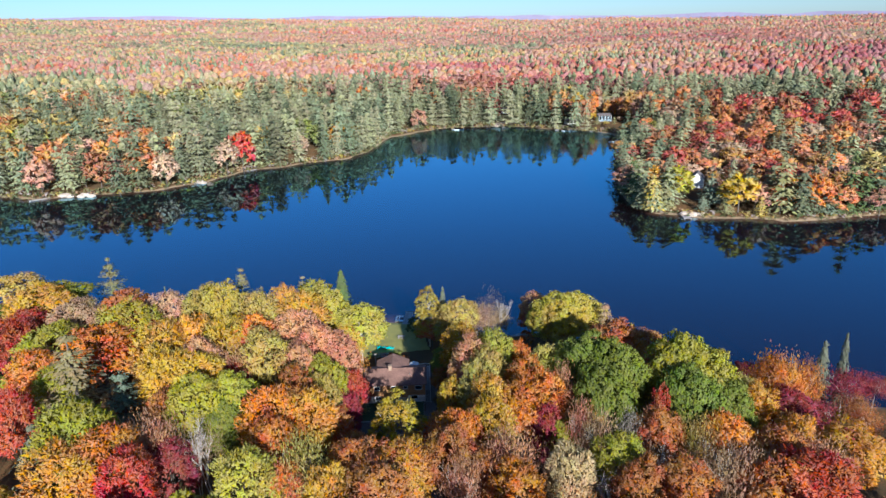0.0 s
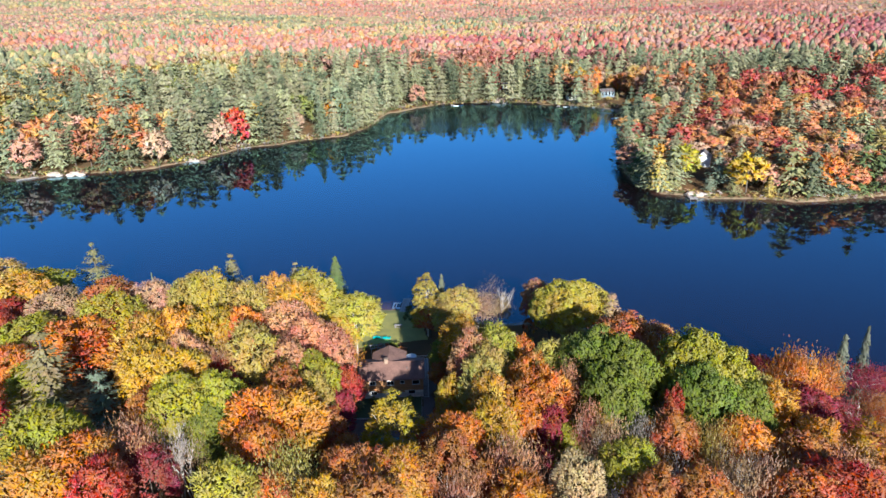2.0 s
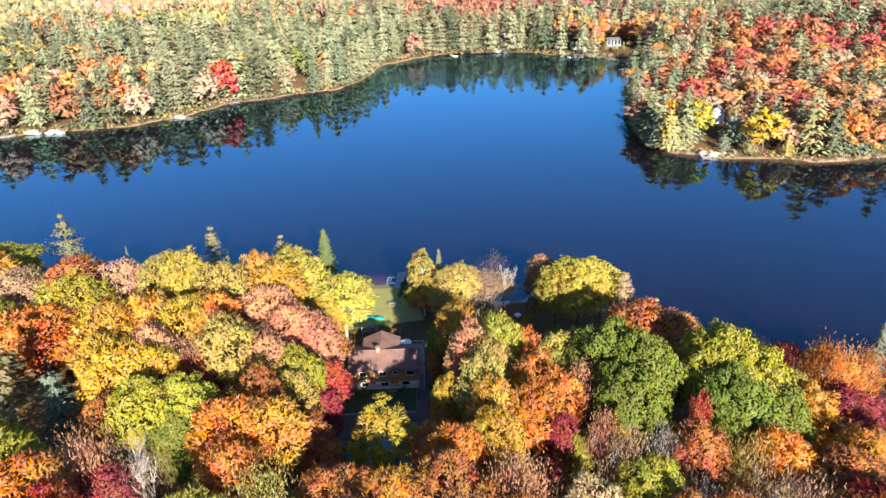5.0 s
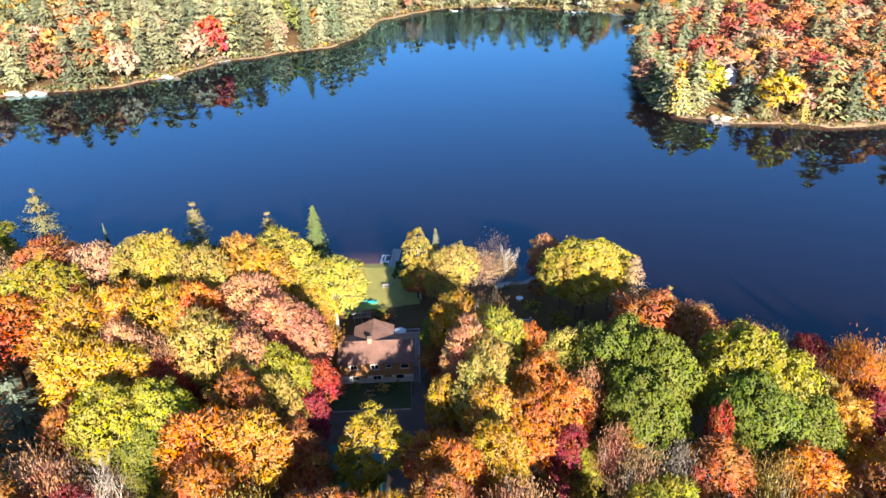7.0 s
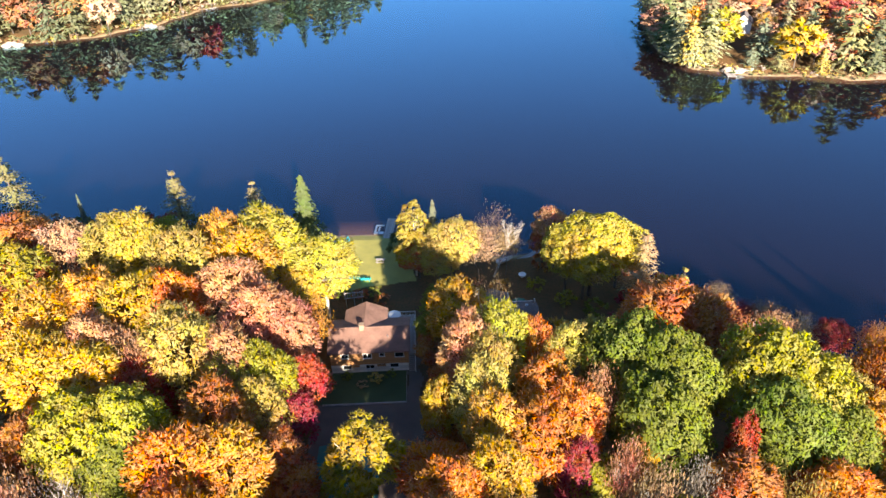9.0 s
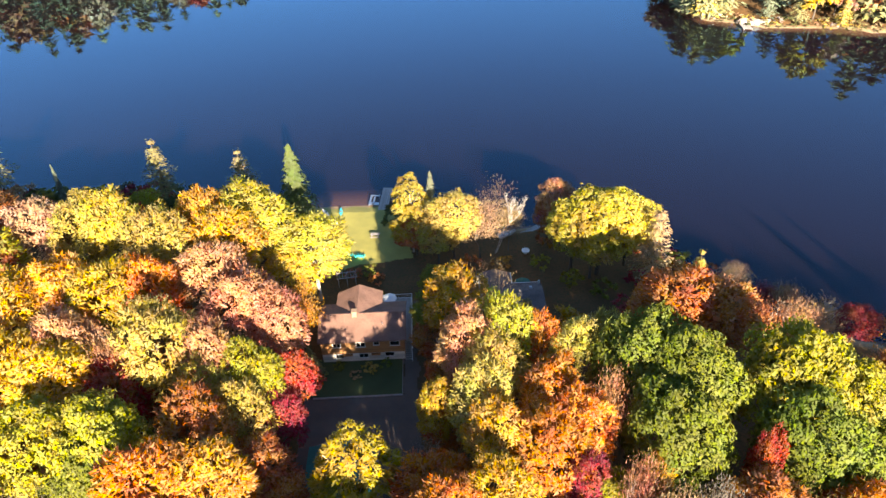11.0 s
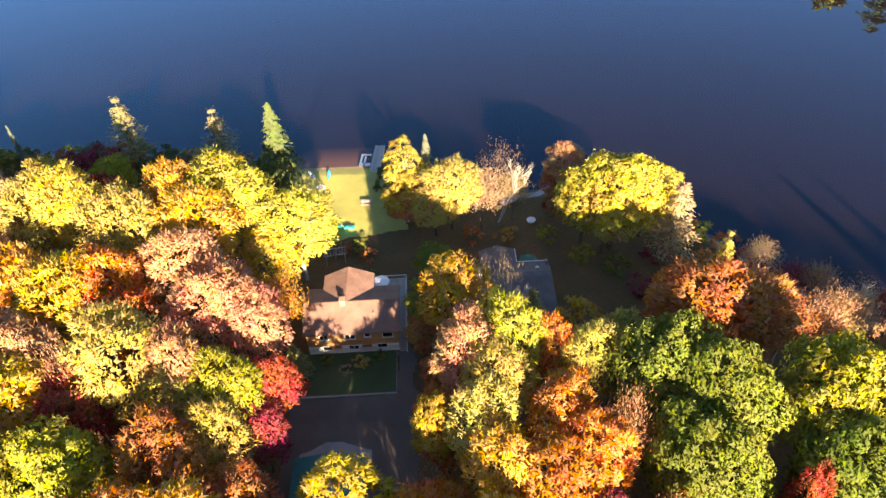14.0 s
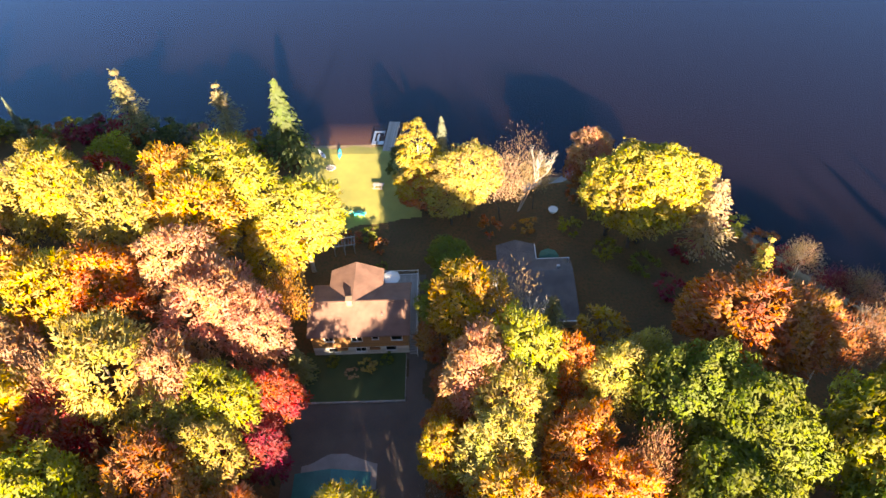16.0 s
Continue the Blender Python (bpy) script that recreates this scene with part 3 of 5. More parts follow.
tree("oak", 36.9, 145.8, 15.2, 4.8, "lemon")
tree("maple", 29.7, 142.0, 11.7, 4.7, "straw")
tree("maple", 25.0, 153.9, 14.5, 3.0, "pink")
tree("maple", 24.0, 154.6, 9.4, 2.8, "rust")
tree("pine", 39.3, 138.8, 16.4, 4.9, "tan")
tree("maple", 63.2, 105.4, 17.5, 4.6, "orange")
tree("thin", 61.2, 108.9, 12.8, 2.7, "pink")
tree("maple", -95.1, 148.6, 20.1, 7.8, "amber")
tree("maple", -82.2, 138.7, 20.3, 6.3, "tan")
tree("maple", -69.2, 121.4, 21.7, 7.6, "orange")
tree("maple", -80.4, 123.7, 20.5, 6.9, "lime")
tree("maple", -67.3, 130.1, 22.6, 7.1, "lime")
tree("maple", -93.0, 138.6, 18.2, 6.2, "red")
tree("maple", -77.8, 112.3, 20.2, 5.2, "orange")
tree("pine", -63.8, 100.4, 27.6, 8.8, "pine")
tree("pine", -56.0, 100.5, 20.7, 5.6, "bluish")
tree("maple", -55.3, 82.7, 24.4, 5.5, "lime")
tree("maple", -49.9, 79.2, 22.1, 5.1, "orange")
tree("maple", -53.0, 75.1, 22.2, 5.2, "amber")
tree("maple", -45.1, 75.1, 20.8, 4.3, "red")
tree("pine", -61.1, 82.2, 20.8, 5.4, "bluish")
tree("thin", -45.6, 85.4, 21.4, 5.1, "pink")
tree("bare", -39.3, 85.6, 21.0, 4.2, "grey")
tree("bare", -36.0, 83.7, 19.5, 3.2, "tan")
tree("maple", -42.3, 83.5, 17.0, 4.3, "crimson")
tree("maple", -27.8, 89.7, 22.4, 4.6, "orange")
tree("maple", -22.0, 90.0, 21.9, 4.3, "amber")
tree("maple", -25.8, 82.4, 21.1, 4.5, "orange")
tree("thin", -21.1, 76.5, 21.1, 4.6, "straw")
tree("maple", -27.7, 72.5, 22.0, 4.8, "lemon")
tree("maple", -23.4, 74.2, 18.4, 3.4, "rust")
tree("maple", -16.3, 72.7, 19.6, 3.6, "amber")
tree("maple", -12.8, 79.9, 18.3, 4.5, "rust")
tree("maple", -6.7, 78.5, 18.4, 4.8, "rust")
tree("thin", 2.4, 73.9, 19.0, 3.6, "pink")
tree("thin", 9.2, 78.4, 20.8, 4.6, "pink")
tree("bare", 13.6, 77.9, 19.6, 4.0, "pink")
tree("maple", 17.9, 76.1, 19.7, 3.9, "tan")
tree("maple", 26.1, 80.6, 18.1, 4.0, "lime")
tree("bare", 30.9, 75.6, 19.8, 3.5, "grey")
tree("maple", 27.7, 73.8, 18.8, 3.8, "rust")
tree("thin", 39.0, 81.1, 20.2, 4.0, "straw")
tree("maple", 44.3, 83.5, 19.3, 4.1, "orange")
tree("bare", 23.0, 74.2, 17.2, 2.8, "grey")
tree("thin", 41.4, 74.3, 20.7, 5.2, "tan")
tree("maple", 51.2, 80.7, 18.6, 4.8, "rust")
tree("maple", 56.6, 85.5, 17.3, 4.2, "amber")
tree("maple", 53.7, 96.7, 17.6, 4.0, "amber")
tree("thin", 62.8, 103.9, 19.3, 5.5, "orange")
tree("maple", 61.9, 97.6, 15.3, 5.1, "crimson")
tree("thin", 70.7, 107.7, 16.2, 3.3, "orange")
tree("thin", 56.3, 78.0, 18.7, 5.0, "pink")
tree("maple", 62.8, 81.7, 17.8, 5.3, "amber")
tree("thin", 82.4, 113.5, 10.6, 5.5, "crimson")
tree("maple", 51.8, 72.2, 19.8, 5.2, "red")
tree("maple", 46.4, 72.0, 19.4, 4.6, "rust")
tree("maple", 34.1, 72.9, 19.0, 4.0, "rust")
tree("maple", -111.6, 164.6, 18.7, 7.9, "straw")
tree("maple", -97.9, 159.5, 17.7, 8.3, "lime")
tree("maple", -90.8, 128.9, 20.5, 4.6, "red")
tree("maple", -71.1, 107.1, 19.2, 3.9, "lime")
tree("maple", -70.7, 92.9, 21.8, 3.8, "red")
tree("maple", -58.0, 150.1, 17.9, 4.5, "straw")
tree("maple", -52.8, 159.2, 11.5, 3.2, "lime")
tree("birch", -44.7, 157.0, 12.8, 2.0, "yellow")
tree("maple", -31.0, 150.1, 16.7, 5.0, "yellow")
tree("pine", -92.0, 177.5, 19.0, 6.4, "pine")
tree("pine", -53.6, 172.0, 16.5, 4.6, "pine")
tree("pine", -36.4, 170.0, 14.5, 4.2, "pine")
tree("spruce", -25.3, 166.6, 17.0, 4.4, "spruce")
tree("spruce", -75.0, 172.0, 12.0, 1.2, "bluish")
tree("spruce", -24.5, 126.0, 13.0, 3.0, "bluish")
tree("spruce", -37.0, 111.5, 17.0, 2.4, "pine")
# added about the drive's south end so that it lies in shade
tree("maple", 0.5, 80.5, 20.0, 3.8, "rust")
tree("maple", -6.0, 78.0, 19.0, 4.0, "amber")
tree("maple", -13.0, 79.0, 18.5, 4.4, "rust")
tree("maple", 3.6, 87.0, 19.0, 3.4, "orange")
tree("maple", 6.6, 79.0, 17.5, 3.8, "rust")
tree("maple", 9.5, 72.5, 19.0, 4.2, "orange")
tree("maple", 1.5, 92.0, 15.0, 4.0, "orange")
tree("maple", 2.2, 108.5, 9.5, 2.8, "orange")
tree("maple", 3.0, 103.5, 11.0, 3.0, "rust")
tree("maple", 2.8, 115.0, 8.0, 2.4, "rust")
tree("maple", -9.5, 71.0, 20.0, 4.6, "rust")
tree("thin", 72.0, 104.0, 9.0, 4.5, "crimson")
tree("thin", 77.5, 100.0, 9.5, 4.2, "rust")
tree("maple", 70.0, 97.0, 8.5, 4.2, "crimson")
tree("thin", 80.5, 107.0, 8.5, 4.0, "rust")
tree("maple", 66.0, 90.0, 9.0, 4.4, "rust")
tree("spruce", 78.4, 115.6, 16.5, 3.2, "bluish")
tree("spruce", 83.6, 117.0, 17.5, 2.2, "bluish")
for stem in house_maple.children:                   # its stem is pale
    if stem.name.startswith("trunk"):
        stem.data = stem.data.copy()
        stem.data.materials[0] = PALE_BARK


# ---- building helpers ----
def part(name, bm, mat, parent, label=""):
    me = bpy.data.meshes.new(name)
    bm.to_mesh(me)
    bm.free()
    me.materials.append(mat)
    ob = new(name, me)
    ob.parent = parent
    return tagged(ob, label)


def thing(name, label, category, m, group=""):
    ob = tagged(new(name), label, category, group)
    ob.matrix_world = m
    return ob


def block(x0, x1, y0, y1, z0, z1, bevel=0.02):
    bm = bmesh.new()
    add_block(bm, x0, x1, y0, y1, z0, z1)
    if bevel:
        bmesh.ops.bevel(bm, geom=bm.edges[:], offset=bevel, segments=1, affect="EDGES")
    return bm


def add_block(bm, x0, x1, y0, y1, z0, z1):
    v = [bm.verts.new(p) for p in ((x0, y0, z0), (x1, y0, z0), (x1, y1, z0), (x0, y1, z0), (x0, y0, z1), (x1, y0, z1), (x1, y1, z1), (x0, y1, z1))]
    for f in ((3, 2, 1, 0), (4, 5, 6, 7), (0, 1, 5, 4), (1, 2, 6, 5), (2, 3, 7, 6), (3, 0, 4, 7)):
        bm.faces.new([v[i] for i in f])


def slab(corners, thick):
    """A plate with the given upper outline, that thick downwards."""
    bm = bmesh.new()
    top = [bm.verts.new(p) for p in corners]
    low = [bm.verts.new((p[0], p[1], p[2] - thick)) for p in corners]
    bm.faces.new(top), bm.faces.new(low[::-1])
    n = len(top)
    for i in range(n):
        bm.faces.new((top[i], low[i], low[(i + 1) % n], top[(i + 1) % n]))
    bmesh.ops.recalc_face_normals(bm, faces=bm.faces[:])
    return bm


def wall_front(x0, x1, y0, y1, z0, z1, holes):
    """A wall across x with openings (x0, x1, z0, z1) that go through it."""
    bm = bmesh.new()
    xs = sorted({x0, x1, *[h[0] for h in holes], *[h[1] for h in holes]})
    zs = sorted({z0, z1, *[h[2] for h in holes], *[h[3] for h in holes]})
    for a, b in zip(xs, xs[1:]):
        for c, d in zip(zs, zs[1:]):
            if not any(h[0] <= a and b <= h[1] and h[2] <= c and d <= h[3] for h in holes):
                add_block(bm, a, b, y0, y1, c, d)
    bmesh.ops.remove_doubles(bm, verts=bm.verts[:], dist=0.001)
    return bm


def rod(bm, p, q, r, sides=6):
    p, q = Vector(p), Vector(q)
    d = (q - p).normalized()
    u = d.orthogonal().normalized()
    w = d.cross(u)
    ring = [[bm.verts.new(at + (u * math.cos(6.2832 * k / sides) + w * math.sin(6.2832 * k / sides)) * r) for k in range(sides)] for at in (p, q)]
    for k in range(sides):
        bm.faces.new((ring[0][k], ring[0][(k + 1) % sides], ring[1][(k + 1) % sides], ring[1][k]))
    bm.faces.new(ring[0][::-1]), bm.faces.new(ring[1])
    return bm


def window(parent, x0, x1, z0, z1, y, n=1):
    """A white frame with glazing bars, panes and a sill, in the plane y facing -y."""
    f = bmesh.new()
    for a, b, c, d in ((x0 - 0.09, x1 + 0.09, z1, z1 + 0.09), (x0 - 0.09, x0, z0, z1), (x1, x1 + 0.09, z0, z1)):
        add_block(f, a, b, y - 0.05, y + 0.06, c, d)
    for k in range(1, n):
        m = x0 + (x1 - x0) * k / n
        add_block(f, m - 0.03, m + 0.03, y - 0.03, y + 0.06, z0, z1)
    fr = part("window", f, WHITE, parent, "white window frame")
    part("sill", block(x0 - 0.12, x1 + 0.12, y - 0.12, y + 0.06, z0 - 0.08, z0, 0), WHITE, fr)
    for k in range(n):
        a, b = x0 + (x1 - x0) * k / n, x0 + (x1 - x0) * (k + 1) / n
        part("pane", block(a, b, y + 0.02, y + 0.04, z0, z1, 0), GLASS, fr)
    return fr


def shingle_material(name, colour, rows=6.0):
    m, nt, out = material(name)
    p = node(nt, "BsdfPrincipled", Roughness=0.9)
    tc = nt.nodes.new("ShaderNodeTexCoord")
    br = node(nt, "TexBrick", Scale=rows)
    br.inputs["Color1"].default_value = (*[c * 0.8 for c in colour], 1)
    br.inputs["Color2"].default_value = (*[c * 1.2 for c in colour], 1)
    br.inputs["Mortar"].default_value = (*[c * 0.55 for c in colour], 1)
    br.inputs["Mortar Size"].default_value = 0.025
    nt.links.new(tc.outputs["Object"], br.inputs["Vector"])
    stain = remap(nt, noise_tex(nt, 0.6, 4.0), 0.3, 0.7, 0.75, 1.2)
    nt.links.new(mixed(nt, "MULTIPLY", 1.0, br.outputs["Color"], stain), p.inputs["Base Color"])
    bumped(nt, p, br.outputs["Fac"], -0.4, 0.02)
    nt.links.new(p.outputs[0], out.inputs[0])
    return m


def boards_material(name, colour, pitch, axis="Z"):
    """Lapped boards or planks of that pitch."""
    m, nt, out = material(name)
    p = node(nt, "BsdfPrincipled", Roughness=0.75)
    tc = nt.nodes.new("ShaderNodeTexCoord")
    sep = nt.nodes.new("ShaderNodeSeparateXYZ")
    nt.links.new(tc.outputs["Object"], sep.inputs[0])
    q = nt.nodes.new("ShaderNodeMath")
    q.operation = "DIVIDE"
    q.inputs[1].default_value = pitch
    nt.links.new(sep.outputs[axis], q.inputs[0])
    fr = nt.nodes.new("ShaderNodeMath")
    fr.operation = "FRACT"
    nt.links.new(q.outputs[0], fr.inputs[0])
    fl = nt.nodes.new("ShaderNodeMath")
    fl.operation = "FLOOR"
    nt.links.new(q.outputs[0], fl.inputs[0])
    wn_ = nt.nodes.new("ShaderNodeTexWhiteNoise")
    wn_.noise_dimensions = "1D"
    nt.links.new(fl.outputs[0], wn_.inputs["W"])
    tone = remap(nt, wn_.outputs["Value"], 0, 1, 0.8, 1.15)
    gap = remap(nt, fr.outputs[0], 0.0, 0.08, 0.55, 1.0)
    col = mixed(nt, "MULTIPLY", 1.0, mixed(nt, "MULTIPLY", 1.0, colour, tone), gap)
    col = mixed(nt, "MULTIPLY", 1.0, col, remap(nt, noise_tex(nt, 5.0), 0.3, 0.7, 0.8, 1.15))
    nt.links.new(col, p.inputs["Base Color"])
    bumped(nt, p, fr.outputs[0], 0.3, 0.02)
    nt.links.new(p.outputs[0], out.inputs[0])
    return m


def glass_material():
    m, nt, out = material("window_glass")
    p = node(nt, "BsdfPrincipled", Roughness=0.05, IOR=1.5)
    p.inputs["Base Color"].default_value = (0.012, 0.014, 0.018, 1)
    nt.links.new(p.outputs[0], out.inputs[0])
    return m


WHITE = plain("white_paint", (0.74, 0.72, 0.68), 0.5, scale=1.5, vary=0.08, fine=20, bump=0.05)
CREAM = boards_material("cream_wall", (0.66, 0.60, 0.52), 0.6)
CHIMNEY = plain("tan_brick", (0.25, 0.17, 0.115), 0.85, scale=2.0, vary=0.3, fine=12, bump=0.4)
WOOD = boards_material("wood_siding", (0.42, 0.20, 0.075), 0.2)
DECK = boards_material("weathered_planks", (0.36, 0.32, 0.29), 0.15, "X")
SHINGLE = shingle_material("brown_shingles", (0.215, 0.115, 0.085))
DARK_SHINGLE = shingle_material("dark_shingles", (0.15, 0.12, 0.11))
TEAL_ROOF = plain("teal_roof", (0.02, 0.16, 0.15), 0.45, scale=0.7, vary=0.2, fine=6)
GLASS = glass_material()
CONCRETE = plain("concrete", (0.30, 0.26, 0.24), 0.9, scale=0.5, vary=0.25, fine=12, bump=0.3)
METAL = plain("galvanised_metal", (0.55, 0.55, 0.55), 0.35, 0.9)
TEAL = plain("teal_plastic", (0.02, 0.42, 0.40), 0.4, vary=0.08)
CYAN = plain("cyan_plastic", (0.01, 0.40, 0.48), 0.35, vary=0.06)
STONE = plain("stone", (0.30, 0.28, 0.26), 0.9, scale=2.0, vary=0.4, fine=10, bump=0.5)
GREEN_CLOTH = plain("green_canvas", (0.02, 0.12, 0.085), 0.8, vary=0.15)
DARK_WALL = boards_material("grey_siding", (0.22, 0.20, 0.19), 0.2)


def lawn_material(name, one, two, dry):
    m, nt, out = material(name)
    p = node(nt, "BsdfPrincipled", Roughness=0.9)
    n1, n2 = noise_tex(nt, 0.22, 3.0), noise_tex(nt, 9.0, 4.0)
    c = mixed(nt, "MIX", remap(nt, n1, 0.35, 0.65), one, two)
    c = mixed(nt, "MIX", remap(nt, n2, 0.5, 0.75, 0.0, 0.6), c, dry)
    nt.links.new(c, p.inputs["Base Color"])
    bumped(nt, p, n2, 0.7, 0.08)
    nt.links.new(p.outputs[0], out.inputs[0])
    return m


GRASS = lawn_material("lawn_grass", (0.33, 0.30, 0.07), (0.23, 0.225, 0.055), (0.31, 0.21, 0.07))
GRAVEL = lawn_material("gravel", (0.14, 0.105, 0.085), (0.095, 0.075, 0.065), (0.21, 0.125, 0.06))
# the lawn grass again, with the trees' shade put into its colour
GRASS_SHADE_TONE = lawn_material("shade_toned_lawn", (0.065, 0.09, 0.028), (0.045, 0.065, 0.02), (0.08, 0.07, 0.03))


def patch(name, label, category, mat, x0, x1, y0, y1, lift, inside=None, step=0.3):
    """A thin cover that follows the ground."""
    xs, ys = np.arange(x0, x1 + step, step), np.arange(y0, y1 + step, step)
    gx, gy = np.meshgrid(xs, ys)
    wob = soft_noise(gx, gy, 4, 12) * 0.5
    verts = np.stack([gx, gy, height(gx, gy) + lift], -1).reshape(-1, 3)
    w = len(xs)
    i = (np.arange(len(ys) - 1)[:, None] * w + np.arange(w - 1)).reshape(-1)
    f = np.stack([i, i + 1, i + w + 1, i + w], -1)
    if inside is not None:
        cx, cy = verts[f].mean(1)[:, 0], verts[f].mean(1)[:, 1]
        f = f[inside(cx + soft_noise(cx, cy, 3, 12) * 0.7, cy + soft_noise(cx, cy, 3, 13) * 0.7)]
    return tagged(new(name, quick_mesh(name, verts, f, mat, smooth=True)), label, category, kind="structure")


patch("lawn", "sunlit back lawn of short yellowing grass by the lake", "lawn", GRASS, -28, 2, 145, 171.5, 0.05,
      lambda x, y: (x > -24 + (165 - y) * 0.25) & (x < -2.5 - (y > 160) * (y - 160) * 0.3) & (y < 170.6) & (y > 148.0 + 0.25 * (x + 12)))
patch("lawn", "front lawn below the house, shade mixed into its green", "lawn", GRASS_SHADE_TONE, -17, -3.6, 115.8, 123.4, 0.05, None, 0.15)
patch("driveway", "dark packed gravel driveway", "driveway", GRAVEL, -18.5, 1.5, 78, 115.6, 0.04, lambda x, y: (x > -17.6) & (x < -0.6 + (y < 96) * 1.0))
patch("path", "dark gravel path beside the house", "path", GRAVEL, -3.4, 0, 112, 137, 0.06, lambda x, y: (x > -3.2) & (x < -0.9))
patch("apron", "worn concrete apron before the garage", "pavement", CONCRETE, -15.5, -6.5, 104, 108.6, 0.07, lambda x, y: y < 108.4 - abs(x + 11) * 0.25, 0.1)


# ---- main house ----
def main_house():
    g = 2.45
    h = thing("house", "raised bungalow with brown shingle roof and wood siding", "house", pose(-9.45, 127.2, g))
    w, d, eave, ridge = 6.35, 4.2, 4.45, 6.05     # half width, half depth, wall height, ridge height
    low = [(-4.3, -3.1, 0.85, 1.65), (-0.65, 0.65, 0.85, 1.65), (3.35, 4.65, 0.95, 1.75)]
    up = [(-4.5, -3.4, 3.25, 4.05), (-0.95, 0.35, 3.15, 4.05), (1.75, 2.5, 3.45, 4.05), (4.25, 5.6, 3.2, 4.05)]
    lw = part("wall", wall_front(-w, w, -d, -d + 0.25, -0.6, 1.8, low), CREAM, h, "cream painted lower wall")
    uw = part("wall", wall_front(-w, w, -d - 0.03, -d + 0.22, 1.8, eave, up), WOOD, h, "orange-brown wood siding")
    for k, o in enumerate(low):
        window(lw, *o, -d, 2 if k == 1 else 1)
    for k, o in enumerate(up):
        window(uw, *o, -d - 0.03, 2 if k in (0, 1) else 1)
    for x in (-2.4, 1.9):
        part("planter", block(x - 0.7, x + 0.7, -d - 0.4, -d - 0.06, 1.55, 1.8), WOOD, h, "dark wooden window box")
    for s in (-1, 1):
        b = bmesh.new()
        add_block(b, s * w - (0.25 if s > 0 else 0), s * w + (0.25 if s < 0 else 0), -d + 0.25, d, -0.6, eave)
        part("wall", b, CREAM if s < 0 else WOOD, h)
        gb = bmesh.new()
        for xx in (s * w, s * (w - 0.2)):
            gb.faces.new([gb.verts.new(p) for p in ((xx, -d, eave), (xx, d, eave), (xx, 0, ridge - 0.15))])
        part("gable", gb, WOOD, h)
    part("wall", block(-w + 0.25, w - 0.25, d - 0.25, d, -0.6, eave, 0), WOOD, h)
    o = 0.25
    ez = eave - o * (ridge - eave) / d + 0.14
    part("roof", slab([(-w - 0.4, -d - o, ez), (w + 0.4, -d - o, ez), (w + 0.4, 0, ridge + 0.14), (-w - 0.4, 0, ridge + 0.14)], 0.16), SHINGLE, h, "weathered brown shingles")
    part("roof", slab([(w + 0.4, d + o, ez), (-w - 0.4, d + o, ez), (-w - 0.4, 0.01, ridge + 0.14), (w + 0.4, 0.01, ridge + 0.14)], 0.16), SHINGLE, h, "weathered brown shingles")
    part("gutter", block(-w - 0.4, w + 0.4, -d - o - 0.08, -d - o - 0.005, ez - 0.16, ez - 0.05, 0), SHINGLE, h, "brown eaves gutter")
    part("ridge_cap", block(-w - 0.4, w + 0.4, -0.12, 0.12, ridge + 0.12, ridge + 0.19, 0), SHINGLE, h)
    # cross gable towards the lake
    cx, cw, cy = -0.85, 3.7, 6.9
    cz, ce = ridge + 0.33, eave + 0.3
    part("cross_roof", slab([(cx - cw, 1.0, ce), (cx, -0.05, cz), (cx, cy, cz), (cx - cw, cy, ce)], 0.16), SHINGLE, h, "shingled cross gable roof")
    part("cross_roof", slab([(cx, -0.05, cz), (cx + cw, 1.0, ce), (cx + cw, cy, ce), (cx, cy, cz)], 0.16), SHINGLE, h, "shingled cross gable roof")
    part("wing_wall", block(cx - cw + 0.4, cx + cw - 0.4, d, cy - 0.5, -0.6, ce - 0.1, 0), WOOD, h)
    gb = bmesh.new()
    gb.faces.new([gb.verts.new(p) for p in ((cx - cw + 0.4, cy - 0.5, ce - 0.1), (cx, cy - 0.5, cz - 0.2), (cx + cw - 0.4, cy - 0.5, ce - 0.1))])
    part("gable", gb, WOOD, h)
    c = part("chimney", block(-1.6, -0.85, -0.6, 0.15, ridge - 0.5, ridge + 0.95, 0.03), CHIMNEY, h, "tan brick chimney")
    part("chimney_cap", block(-1.68, -0.77, -0.68, 0.23, ridge + 0.95, ridge + 1.03), CHIMNEY, c)
    vp = bmesh.new()
    rod(vp, (3.1, -1.9, ridge - 0.8), (3.1, -1.9, ridge - 0.2), 0.09, 8)
    part("vent_pipe", vp, METAL, h, "dark vent pipe")
    # deck, side walk and stair
    f = 1.95
    dk = part("deck", block(cx + cw - 0.3, w + 1.15, d + 0.03, d + 3.9, f - 0.18, f, 0), DECK, h, "weathered plank deck")
    part("deck", block(w + 0.02, w + 1.15, -2.05, d, f - 0.18, f, 0), DECK, h, "weathered plank side walk")
    posts = [(cx + cw - 0.2, d + 3.85), (w - 1.9, d + 3.85), (w + 1.1, d + 3.85), (w + 1.1, d + 1.9), (w + 1.1, d), (w + 1.1, d - 2.0), (w + 1.1, d - 4.1), (w + 1.1, -2.0)]
    for x, y in posts:
        part("post", block(x - 0.05, x + 0.05, y - 0.05, y + 0.05, -0.6, f + 1.0, 0), WHITE, dk)
    for (x0, y0), (x1, y1) in zip(posts, posts[1:]):
        b = bmesh.new()
        for z in (0.95, 0.15):
            rod(b, (x0, y0, f + z), (x1, y1, f + z), 0.045, 4)
        n = int(math.hypot(x1 - x0, y1 - y0) / 0.25)
        for k in range(1, n):
            u = k / n
